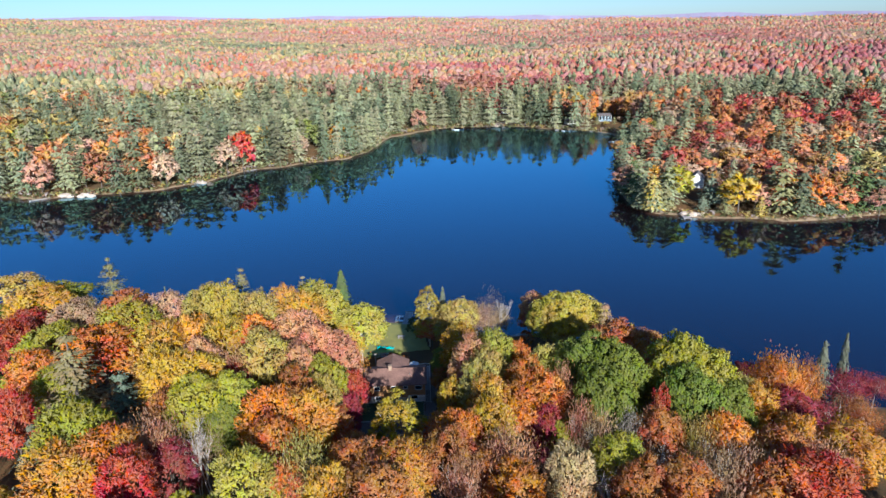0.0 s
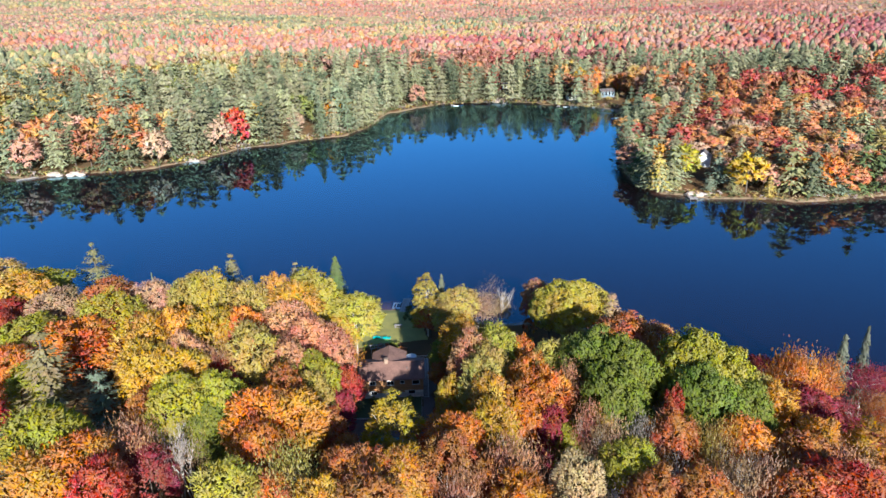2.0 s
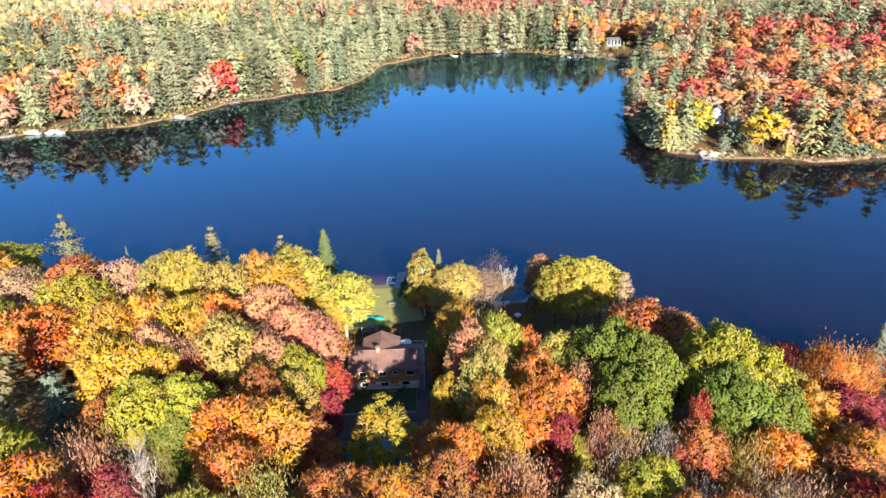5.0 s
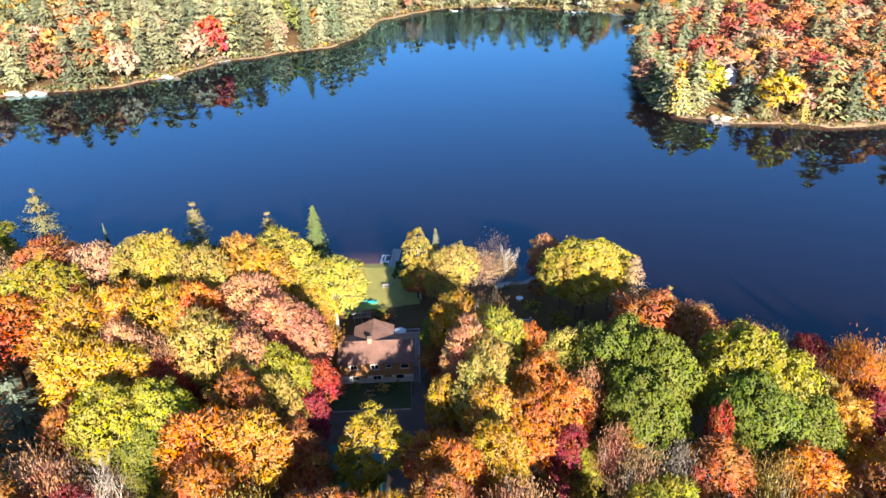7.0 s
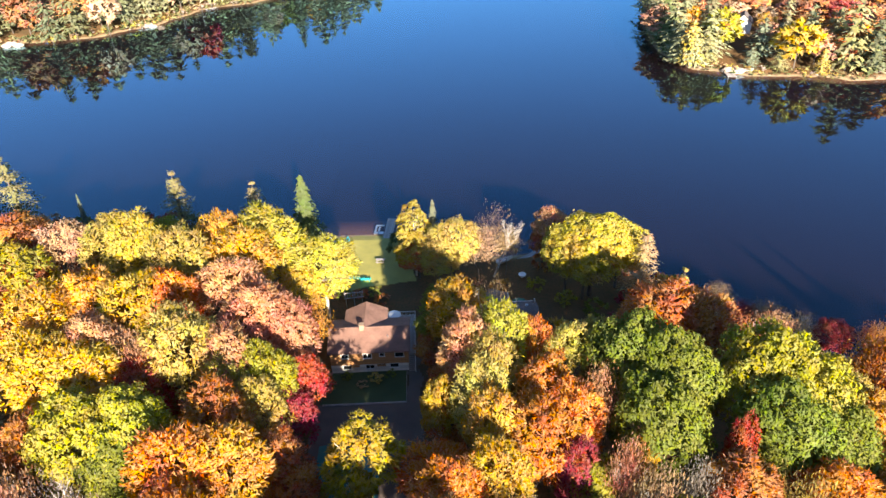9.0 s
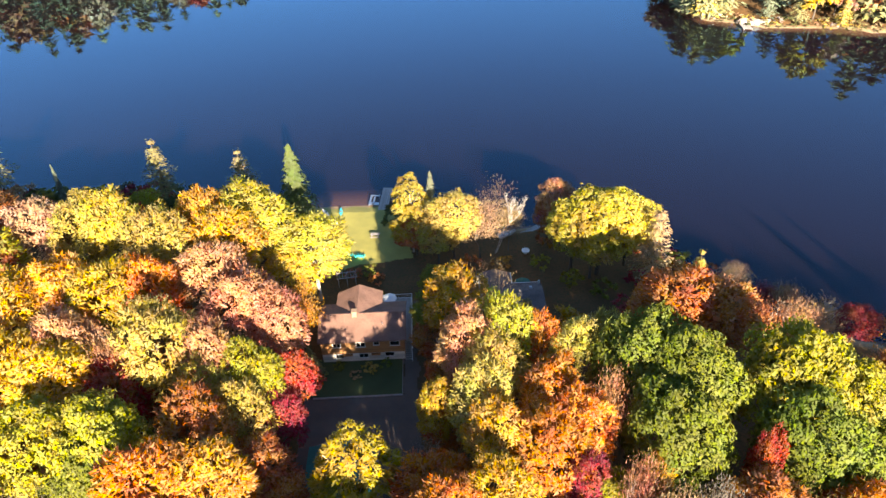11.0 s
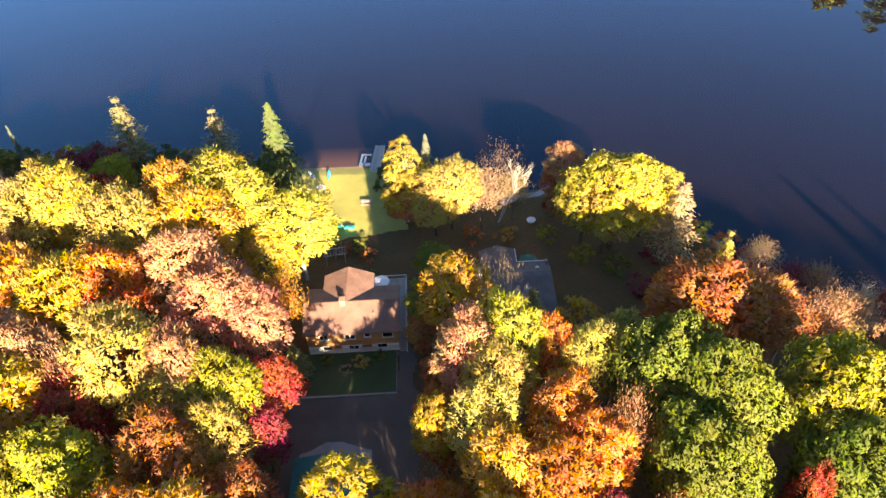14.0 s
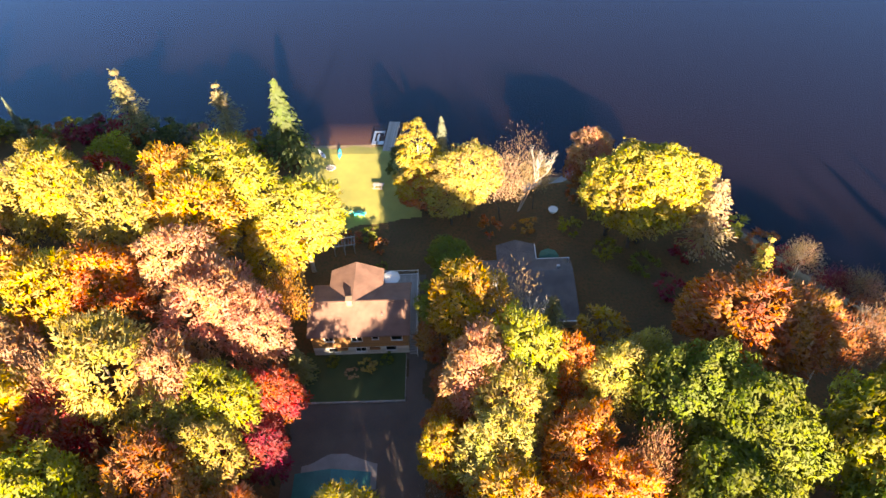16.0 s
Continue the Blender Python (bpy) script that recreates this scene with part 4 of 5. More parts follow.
            rod(b, (x0 + (x1 - x0) * u, y0 + (y1 - y0) * u, f + 0.15), (x0 + (x1 - x0) * u, y0 + (y1 - y0) * u, f + 0.95), 0.018, 4)
        part("railing", b, WHITE, dk, "white railing")
    st = part("stringer", slab([(w + 0.05, -2.05, f), (w + 0.05, -4.75, 0), (w + 0.11, -4.75, 0), (w + 0.11, -2.05, f)], 0.25), DECK, h, "timber stair")
    for k in range(10):
        y, z = -2.05 - 0.27 * k, f - 0.19 * (k + 1)
        part("tread", block(w + 0.05, w + 1.15, y - 0.29, y, z - 0.05, z, 0), DECK, st)
    b = bmesh.new()
    rod(b, (w + 1.12, -2.05, f + 0.95), (w + 1.12, -4.75, 0.95), 0.045, 4)
    rod(b, (w + 1.12, -4.75, -0.3), (w + 1.12, -4.75, 0.95), 0.05, 4)
    part("handrail", b, WHITE, st)
    part("landing", block(w - 0.05, w + 1.4, -6.0, -4.8, -0.3, 0.08), CONCRETE, h, "concrete landing")
    return h


main_house()


def patio_umbrella(x, y, z, r, cloth, label):
    u = thing("patio_umbrella", label, "umbrella", pose(x, y, z))
    b = bmesh.new()
    top = b.verts.new((0, 0, 2.6))
    ring = [b.verts.new((r * math.cos(k * math.pi / 4), r * math.sin(k * math.pi / 4), 2.15)) for k in range(8)]
    hem = [b.verts.new((v.co.x, v.co.y, 2.0)) for v in ring]
    for k in range(8):
        b.faces.new((top, ring[k], ring[(k + 1) % 8]))
        b.faces.new((ring[k], hem[k], hem[(k + 1) % 8], ring[(k + 1) % 8]))
    part("canopy", b, cloth, u)
    part("pole", rod(bmesh.new(), (0, 0, 0.05), (0, 0, 2.55), 0.03), METAL, u)
    part("base", rod(bmesh.new(), (0, 0, 0), (0, 0, 0.08), 0.28, 12), STONE, u)


patio_umbrella(-5.6, 133.0, 4.4, 1.25, WHITE, "white octagonal patio umbrella open on the deck")
patio_umbrella(17.2, 138.6, float(height(17.2, 138.6)), 1.5, GREEN_CLOTH, "dark green patio umbrella beside the grey cottage")


def satellite_dish(x, y):
    z = float(height(x, y))
    s = thing("satellite_dish", "white satellite dish on a thin pale post", "antenna", pose(x, y, z))
    part("post", rod(bmesh.new(), (0, 0, -0.3), (0, 0, 3.8), 0.08), WHITE, s)
    b = bmesh.new()
    bmesh.ops.create_uvsphere(b, u_segments=16, v_segments=8, radius=0.5)
    bmesh.ops.delete(b, geom=[v for v in b.verts if v.co.z > -0.2], context="VERTS")
    bmesh.ops.rotate(b, verts=b.verts[:], matrix=Euler((radians(-60), 0, 0)).to_matrix())
    bmesh.ops.translate(b, verts=b.verts[:], vec=(0, -0.35, 4.0))
    part("dish", b, WHITE, s)


satellite_dish(-17.1, 131.4)


# ---- neighbouring cottage ----
def grey_cottage():
    z = float(height(14, 131)) - 0.1
    h = thing("cottage", "low cottage with a dark grey shingle roof among trees", "house", pose(13.6, 133.4, z))
    e, r = 2.7, 4.5
    part("wall", wall_front(-6, 6, -7.0, -6.8, -0.5, e, [(-3, -1.5, 1.0, 2.1), (1.5, 3.5, 1.0, 2.1)]), DARK_WALL, h)
    for a, b in ((-3, -1.5), (1.5, 3.5)):
        window(h, a, b, 1.0, 2.1, -7.0)
    for s in (-6, 5.8):
        part("wall", block(s, s + 0.2, -6.8, 2.4, -0.5, e, 0), DARK_WALL, h)
    part("wall", block(-5.8, 5.8, 2.2, 2.4, -0.5, e + 0.6, 0), DARK_WALL, h)
    part("roof", slab([(-6.4, -7.5, e), (6.4, -7.5, e), (6.2, 0, r), (-6.4, 0, r)], 0.16), DARK_SHINGLE, h, "dark grey shingles")
    part("roof", slab([(6.2, 2.9, r - 0.75), (-6.4, 2.9, r - 0.75), (-6.4, 0.01, r), (6.2, 0.01, r)], 0.16), DARK_SHINGLE, h, "dark grey shingles")
    part("wing_roof", slab([(-4.2, 0.2, e + 0.9), (-1.4, -0.05, r + 0.12), (-1.4, 6, r + 0.12), (-4.2, 6, e + 0.9)], 0.16), DARK_SHINGLE, h, "dark grey shingles")
    part("wing_roof", slab([(-1.4, -0.05, r + 0.12), (1.4, 0.2, e + 0.9), (1.4, 6, e + 0.9), (-1.4, 6, r + 0.12)], 0.16), DARK_SHINGLE, h, "dark grey shingles")
    part("wing_wall", block(-3.8, 1.0, 2.4, 5.6, -0.5, e + 0.8, 0), DARK_WALL, h)
    part("fascia", block(-6.4, 6.4, -7.62, -7.505, e - 0.2, e + 0.02, 0), WHITE, h, "white fascia board")
    part("fascia", block(1.6, 6.2, 2.905, 3.0, r - 0.95, r - 0.73, 0), WHITE, h, "white fascia board")
    part("fascia", block(1.405, 1.5, 2.9, 6.0, e + 0.7, e + 0.92, 0), WHITE, h, "white fascia board")
    part("flue", rod(bmesh.new(), (5.7, 1.8, r - 0.9), (5.7, 1.8, r + 0.5), 0.16, 10), METAL, h, "bright metal flue")
    part("roof_vent", block(4.0, 4.45, 0.5, 0.9, r - 0.3, r + 0.2), METAL, h, "metal roof vent")


grey_cottage()


def garage():
    z = float(height(-11, 101)) - 0.05
    h = thing("garage", "small garage with a teal metal gable roof", "garage", pose(-11.2, 100, z))
    w, d, e, r = 3.9, 4.6, 2.5, 3.5
    for s in (-1, 1):
        part("wall", block(min(s * w, s * (w - 0.2)), max(s * w, s * (w - 0.2)), -d, d, -0.4, e, 0), DARK_WALL, h)
        part("roof", slab([(0, -d - 0.4, r), (s * (w + 0.45), -d - 0.4, e - 0.1), (s * (w + 0.45), d + 0.4, e - 0.1), (0, d + 0.4, r)], 0.1), TEAL_ROOF, h, "teal metal roofing")
        part("wall", wall_front(-w + 0.2, w - 0.2, s * d - 0.1, s * d + 0.1, -0.4, e, [(-1.4, 1.4, 0.0, 2.1)] if s > 0 else []), DARK_WALL, h)
        b = bmesh.new()
        for y in (s * d - 0.1, s * d + 0.1):
            b.faces.new([b.verts.new(p) for p in ((-w, y, e), (w, y, e), (0, y, r - 0.15))])
        part("gable", b, DARK_WALL, h)
    dr = part("door", block(-1.4, 1.4, d - 0.03, d + 0.03, 0, 2.1, 0), WHITE, h, "white garage door")
    for k in range(1, 4):
        part("panel_joint", block(-1.38, 1.38, d + 0.03, d + 0.04, 0.52 * k, 0.52 * k + 0.03, 0), CONCRETE, dr)


garage()


# ---- shore things ----
def dock(x, y, turn, length, width, label, arm=None):
    d = thing("dock", label, "dock", pose(x, y, 0, 0, 0, turn), "docks")
    bm = bmesh.new()
    n = int(length / 0.3)
    for k in range(n):
        add_block(bm, -width / 2, width / 2, k * 0.3, k * 0.3 + 0.285, 0.42, 0.48)
    part("planking", bm, DECK, d, "weathered grey planks")
    for s in (-1, 1):
        part("beam", block(s * width / 2 - 0.06, s * width / 2 + 0.06, 0, length, 0.26, 0.415, 0), DECK, d)
        for y1 in (length * 0.4, length - 0.2):
            part("pile", rod(bmesh.new(), (s * (width / 2 - 0.1), y1, -1.6), (s * (width / 2 - 0.1), y1, 0.55), 0.08, 8), DECK, d)
    if arm:
        part("arm", block(*arm, 0.36, 0.47, 0), DECK, d, "weathered side platform")
    return d


dock(-8.5, 168.4, -6, 9.4, 1.9, "long grey plank dock reaching into the lake")
dk = thing("boat_lift", "grey U-shaped boat lift beside the dock", "boat lift", pose(-9.9, 172.4, 0.45, 0, 0, -6))
for n_, a in (("rail", (-1.5, -1.1, -1.6, 2.4)), ("rail", (-1.1, 0.5, 2.0, 2.4)), ("rail", (-0.7, -0.35, -1.6, 1.6)), ("platform", (-1.1, 0.7, -1.6, -0.6))):
    part(n_, block(*a, -0.08, 0.05, 0), METAL, dk)
for x, y in ((-1.3, -1.4), (-1.3, 2.2), (0.3, 2.2)):
    part("leg", rod(bmesh.new(), (x, y, -1.8), (x, y, 0.1), 0.06), METAL, dk)
dock(17.4, 156.6, -62, 3.4, 1.1, "short plank landing beside the small dock")
dock(20.2, 157.9, -52, 5.6, 1.1, "narrow grey dock under the trees")


def kayak(x, y, turn, mat, label, length=3.2):
    k = thing("kayak", label, "kayak", pose(x, y, float(height(x, y)) + 0.24, 0, 0, turn), "kayaks on the beach")
    bm = bmesh.new()
    rings, n = [], 11
    for i in range(n):
        u = i / (n - 1) * 2 - 1
        wv = max(0.02, 0.38 * (1 - abs(u) ** 2.2))
        rings.append([bm.verts.new((math.cos(a) * wv, u * length / 2, math.sin(a) * (0.17 if math.sin(a) > 0 else 0.2) * (0.4 + 0.6 * wv / 0.38) + 0.08 * u * u)) for a in [6.2832 * j / 10 for j in range(10)]])
    for p, q in zip(rings, rings[1:]):
        for j in range(10):
            bm.faces.new((p[j], p[(j + 1) % 10], q[(j + 1) % 10], q[j]))
    bm.faces.new(rings[0]), bm.faces.new(rings[-1][::-1])
    bmesh.ops.recalc_face_normals(bm, faces=bm.faces[:])
    part("hull", bm, mat, k)
    part("cockpit_rim", rod(bmesh.new(), (0, -0.1, 0.13), (0, -0.1, 0.2), 0.26, 12), DARK_WALL, k, "dark cockpit rim")


kayak(-17.1, 168.0, 4, CYAN, "bright cyan kayak on the lawn by the water")
kayak(-20.3, 168.0, 32, WHITE, "white kayak lying at the water's edge")


def fire_pit(x, y):
    f = thing("fire_pit", "ring of pale stones round a dark fire pit", "fire pit", pose(x, y, float(height(x, y))))
    for k in range(11):
        a = 6.2832 * k / 11
        bm = bmesh.new()
        bmesh.ops.create_icosphere(bm, subdivisions=1, radius=0.2)
        bmesh.ops.scale(bm, vec=(1.1, 0.9, 0.8), verts=bm.verts[:])
        bmesh.ops.translate(bm, verts=bm.verts[:], vec=(math.cos(a) * 0.75, math.sin(a) * 0.75, 0.12))
        part("stone", bm, STONE, f)
    part("ash", rod(bmesh.new(), (0, 0, 0.0), (0, 0, 0.09), 0.62, 14), DARK_WALL, f, "black ash bed")


fire_pit(-18.3, 164)


def lawn_chair():
    c = thing("lawn_chair", "teal slatted garden chair on the lawn", "chair", pose(-14.9, 151.6, float(height(-14.9, 151.6)) + 0.03, 0, 0, 10), "teal chairs in a row")
    part("seat", slab([(-0.35, -0.4, 0.32), (0.35, -0.4, 0.32), (0.35, 0.3, 0.4), (-0.35, 0.3, 0.4)], 0.05), TEAL, c)
    for k in range(5):
        x = -0.3 + 0.15 * k
        part("back_slat", slab([(x - 0.06, -0.42, 0.34), (x + 0.06, -0.42, 0.34), (x + 0.06, -0.75, 1.0), (x - 0.06, -0.75, 1.0)], 0.05), TEAL, c)
    for s in (-1, 1):
        part("armrest", block(s * 0.4 - 0.07, s * 0.4 + 0.07, -0.5, 0.35, 0.55, 0.59, 0), TEAL, c)
        part("leg", block(s * 0.38 - 0.04, s * 0.38 + 0.04, 0.22, 0.32, 0, 0.55, 0), TEAL, c)
        part("leg", block(s * 0.38 - 0.04, s * 0.38 + 0.04, -0.45, -0.35, 0, 0.55, 0), TEAL, c)
    return c


chair = lawn_chair()
for x, y, a in ((-13.8, 151.4, -12), (-12.6, 151.1, 20), (-11.5, 151.0, -18)):
    copy_thing(chair, pose(x, y, float(height(x, y)) + 0.03, 0, 0, a))


def picnic_table(x, y):
    t = thing("picnic_table", "weathered grey picnic table on the lawn", "table", pose(x, y, float(height(x, y)) + 0.03, 0, 0, -6))
    part("tabletop", block(-0.9, 0.9, -0.38, 0.38, 0.7, 0.75), DECK, t)
    for s in (-1, 1):
        part("bench", block(-0.9, 0.9, s * 0.72 - 0.14, s * 0.72 + 0.14, 0.42, 0.46), DECK, t)
        part("trestle", block(s * 0.6 - 0.05, s * 0.6 + 0.05, -0.8, 0.8, 0.36, 0.42, 0), DECK, t)
        for q in (-1, 1):
            part("leg", block(s * 0.6 - 0.05, s * 0.6 + 0.05, q * 0.45 - 0.05, q * 0.45 + 0.05, 0, 0.7, 0), DECK, t)


picnic_table(-9.4, 158)


def white_canopy(x, y):
    t = thing("garden_table", "white octagonal garden table by the shore", "table", pose(x, y, float(height(x, y))))
    part("tabletop", rod(bmesh.new(), (0, 0, 0.72), (0, 0, 0.8), 0.8, 8), WHITE, t)
    part("skirt", rod(bmesh.new(), (0, 0, 0.45), (0, 0, 0.72), 0.7, 8), WHITE, t)
    part("pedestal", rod(bmesh.new(), (0, 0, 0), (0, 0, 0.45), 0.3, 8), WHITE, t)


white_canopy(19.4, 150.6)


def rowboat(x, y, z, turn, label):
    b = thing("rowboat", label, "boat", pose(x, y, z, 0, 0, turn), "boats")
    bm = bmesh.new()
    out, inn = [], []
    for i in range(9):
        u = i / 8
        w = 0.7 * (1 - max(0, u - 0.35) ** 2 / 0.43)
        out.append([bm.verts.new(p) for p in ((-w, u * 4, 0.55), (-w * 0.7, u * 4, 0.0), (w * 0.7, u * 4, 0.0), (w, u * 4, 0.55))])
        inn.append([bm.verts.new(p) for p in ((-w + 0.05, u * 4, 0.55), (-w * 0.65, u * 4, 0.08), (w * 0.65, u * 4, 0.08), (w - 0.05, u * 4, 0.55))])
    for rows_ in (out, inn):
        for p, q in zip(rows_, rows_[1:]):
            for j in range(3):
                bm.faces.new((p[j], p[j + 1], q[j + 1], q[j]))
    bm.faces.new(out[0]), bm.faces.new(inn[0])
    bmesh.ops.recalc_face_normals(bm, faces=bm.faces[:])
    part("hull", bm, WHITE, b)
    for y1 in (0.8, 2.1):
        part("seat", block(-0.55, 0.55, y1, y1 + 0.25, 0.34, 0.38, 0), DECK, b)


rowboat(15.0, 156.3, 0.75, -60, "white rowboat pulled up under the trees")


def edging(x0, x1, y, label):
    e = thing("lawn_edging", label, "edging", pose(0, 0, 0))
    n = 7
    for k in range(n):
        a, b = x0 + (x1 - x0) * k / n, x0 + (x1 - x0) * (k + 1) / n
        z = float(height((a + b) / 2, y))
        part("timber", block(a + 0.01, b - 0.01, y - 0.1, y + 0.1, z - 0.2, z + 0.28), DECK, e)


edging(-16.6, -3.4, 115.6, "low weathered timber edging between lawn and driveway")


def side_fence():
    f = thing("fence", "low dark wire fence beside the front lawn", "fence", pose(0, 0, 0))
    ys = [115.8, 117.4, 119.0, 120.6, 122.2]
    for y in ys:
        z = float(height(-3.45, y))
        part("post", block(-3.5, -3.4, y - 0.05, y + 0.05, z - 0.3, z + 0.95, 0), DECK, f)
    for a, b in zip(ys, ys[1:]):
        bm = bmesh.new()
        for dz in (0.3, 0.85):
            rod(bm, (-3.45, a, float(height(-3.45, a)) + dz), (-3.45, b, float(height(-3.45, b)) + dz), 0.03, 4)
        part("rail", bm, DECK, f)


side_fence()


def trellis(x, y):
    z = float(height(x, y))
    t = thing("garden_arbour", "dark weathered garden arbour behind the house", "arbour", pose(x, y, z, 0, 0, 8))
    for a in (-1.5, 0, 1.5):
        for b in (-0.8, 0.8):
            part("post", block(a - 0.05, a + 0.05, b - 0.05, b + 0.05, -0.2, 2.1, 0), DECK, t)
    for b in (-0.8, 0.8):
        part("beam", block(-1.8, 1.8, b - 0.05, b + 0.05, 2.1, 2.22, 0), DECK, t)
    for k in range(8):
        part("slat", block(-1.7 + 0.48 * k, -1.62 + 0.48 * k, -1.1, 1.1, 2.22, 2.28, 0), DECK, t)


trellis(-13.6, 142.5)


# ---- far shore buildings and docks ----
def far_cottage(x, y, turn, w, d, e, r, wall, roof, label):
    z = float(height(x, y))
    h = thing("lake_cottage", label, "house", pose(x, y, z, 0, 0, turn), "far shore cottages")
    hw, hd = w / 2, d / 2
    n = max(2, int(w / 2.6))
    holes = [(-hw + w * (k + 0.22) / n, -hw + w * (k + 0.78) / n, 0.9, e - 0.4) for k in range(n)]
    part("wall", wall_front(-hw, hw, -hd, -hd + 0.2, -1.0, e, holes), wall, h)
    for o in holes:
        window(h, *o, -hd)
    for s in (-1, 1):
        part("wall", block(min(s * hw, s * (hw - 0.2)), max(s * hw, s * (hw - 0.2)), -hd + 0.2, hd, -1.0, e, 0), wall, h)
        part("roof", slab([(-hw - 0.4, s * (hd + 0.5), e - 0.1), (hw + 0.4, s * (hd + 0.5), e - 0.1), (hw + 0.4, 0, r), (-hw - 0.4, 0, r)], 0.2), roof, h)
        b = bmesh.new()
        b.faces.new([b.verts.new(p) for p in ((s * hw, -hd, e), (s * hw, hd, e), (s * hw, 0, r - 0.2))])
        part("gable", b, wall, h)
    part("wall", block(-hw + 0.2, hw - 0.2, hd - 0.2, hd, -1.0, e, 0), wall, h)
    part("porch", block(-hw, hw, -hd - 2.2, -hd - 0.005, -0.2, 0.0, 0), DECK, h)


BLUE_WALL = boards_material("pale_blue_siding", (0.13, 0.19, 0.22), 0.25)
COTTAGES = [(145, 551, 8, 11, 7, 4.4, 6.0, BLUE_WALL, DARK_SHINGLE, "pale blue lakeside cottage with wide windows"),
            (118, 551, 5, 9, 6, 2.8, 4.6, CREAM, SHINGLE, "small cream cottage among pines"),
            (70, 606, 0, 9, 7, 3.4, 5.2, WHITE, DARK_SHINGLE, "white cottage half hidden by tall pines"),
            (130, 314, 66, 7, 6.4, 4.2, 7.4, WHITE, DARK_SHINGLE, "white gabled cottage behind lakeside trees")]
for row in COTTAGES:
    far_cottage(*row)
for x, y, a, n, w, lab in ((109.5, 274.5, 172, 7.5, 3.0, "broad white swimming dock on the point"), (-196, 343.5, 130, 10, 1.6, "long low dock on the pine shore"),
                           (-126, 373, 150, 6, 2.2, "pale dock beside a small beach"), (-104, 404.5, 130, 6, 1.5, "narrow grey dock on the pine shore"),
                           (22.5, 557, 180, 7, 2.4, "white dock at the head of the bay"), (64, 557, 178, 5, 2.2, "small dock below the rocky bank"),
                           (104.5, 536, 165, 7, 2.4, "white dock before the cream cottage"), (129, 524, 165, 5, 2.2, "pale dock before the blue cottage"),
                           (140, 474, 100, 7, 2.4, "pale dock on the wooded point")):
    dock(x, y, a, n, w, lab)
for x, y, a in ((27, 549, 80), (108, 526, 20), (132, 470, 95)):
    rowboat(x, y, -0.08, a, "small white boat moored beside a dock")


def boulder_bank(name, label, cx, cy, rx, ry, n, seed, mat):
    rng = np.random.default_rng(seed)
    b = thing(name, label, "rocks", pose(0, 0, 0))
    for k in range(n):
        a, q = rng.uniform(0, 6.28), math.sqrt(rng.uniform(0, 1))
        x, y = cx + math.cos(a) * rx * q, cy + math.sin(a) * ry * q
        s = rng.uniform(0.7, 1.8)
        bm = bmesh.new()
        bmesh.ops.create_icosphere(bm, subdivisions=2, radius=s)
        for v in bm.verts:
            v.co *= 1 + 0.25 * noise.noise(v.co * 0.9 + Vector((k * 7, seed, 0)))
        bmesh.ops.scale(bm, vec=(1.3, 1.0, 0.6), verts=bm.verts[:])
        bmesh.ops.translate(bm, verts=bm.verts[:], vec=(x, y, float(height(x, y)) + 0.1 * s))
        part("boulder", bm, mat, b)


PALE_ROCK = plain("pale_rock", (0.46, 0.36, 0.28), 0.9, scale=0.4, vary=0.3, fine=3, bump=0.5)
boulder_bank("rocky_bank", "pale rocky bank sloping to the bay", 62, 563, 8, 6, 26, 3, PALE_ROCK)
boulder_bank("rocky_beach", "pale sandy rocks along the pine shore", -182, 345, 10, 1.5, 14, 4, PALE_ROCK)
boulder_bank("rocky_beach", "pale rocks beside the swimming dock", 113.5, 273, 4.5, 1.6, 14, 5, PALE_ROCK)
boulder_bank("rocky_beach", "pale rocks by a small shore clearing", -128, 371, 6, 2, 12, 6, PALE_ROCK)


# ---- near wood: filling between the trees above ----
def in_clearing(x, y):
    return ((-18.5 < x < 1.5 and 84 < y < 172) or (-23 < x < -8 and 153 < y < 172) or (5 < x < 24 and 122 < y < 160)
            or (22 < x < 36 and 110 < y < 142))


wood = random.Random(11)
for k in range(9000):
    x, y = wood.uniform(-150, 140), wood.uniform(44, 190)
    R = wood.uniform(3.0, 4.6)
    if abs(x) > 22 + 0.68 * (y + 8) or in_clearing(x, y) or (-76 < x < -46 and 96 < y < 116) or (40 < x < 82 and 78 < y < 112) or float(shore_distance(np.array(x), np.array(y))) < (24 if x < 30 else 16):
        continue
    if any((x - a) ** 2 + (y - b) ** 2 < ((0.80 if y > 110 else 1.0) * (R + r)) ** 2 for a, b, r in planted):
        continue
    kind = wood.choices(["filler", "birch", "thin", "bare", "pine"], [60, 8, 15, 4, 5])[0]
    col = wood.choice(["orange", "amber", "yellow", "lime", "green", "rust", "tan", "pink", "red", "lime"]) if kind != "pine" else "pine"
    # fillers below y 66 stay out of view, tall to shade the yard
    tree(kind, x, y, wood.uniform(18, 22) if y < 66 else wood.uniform(12, 16) if x < -20 and y > 92 else wood.uniform(9, 14), R, col, "near wood")

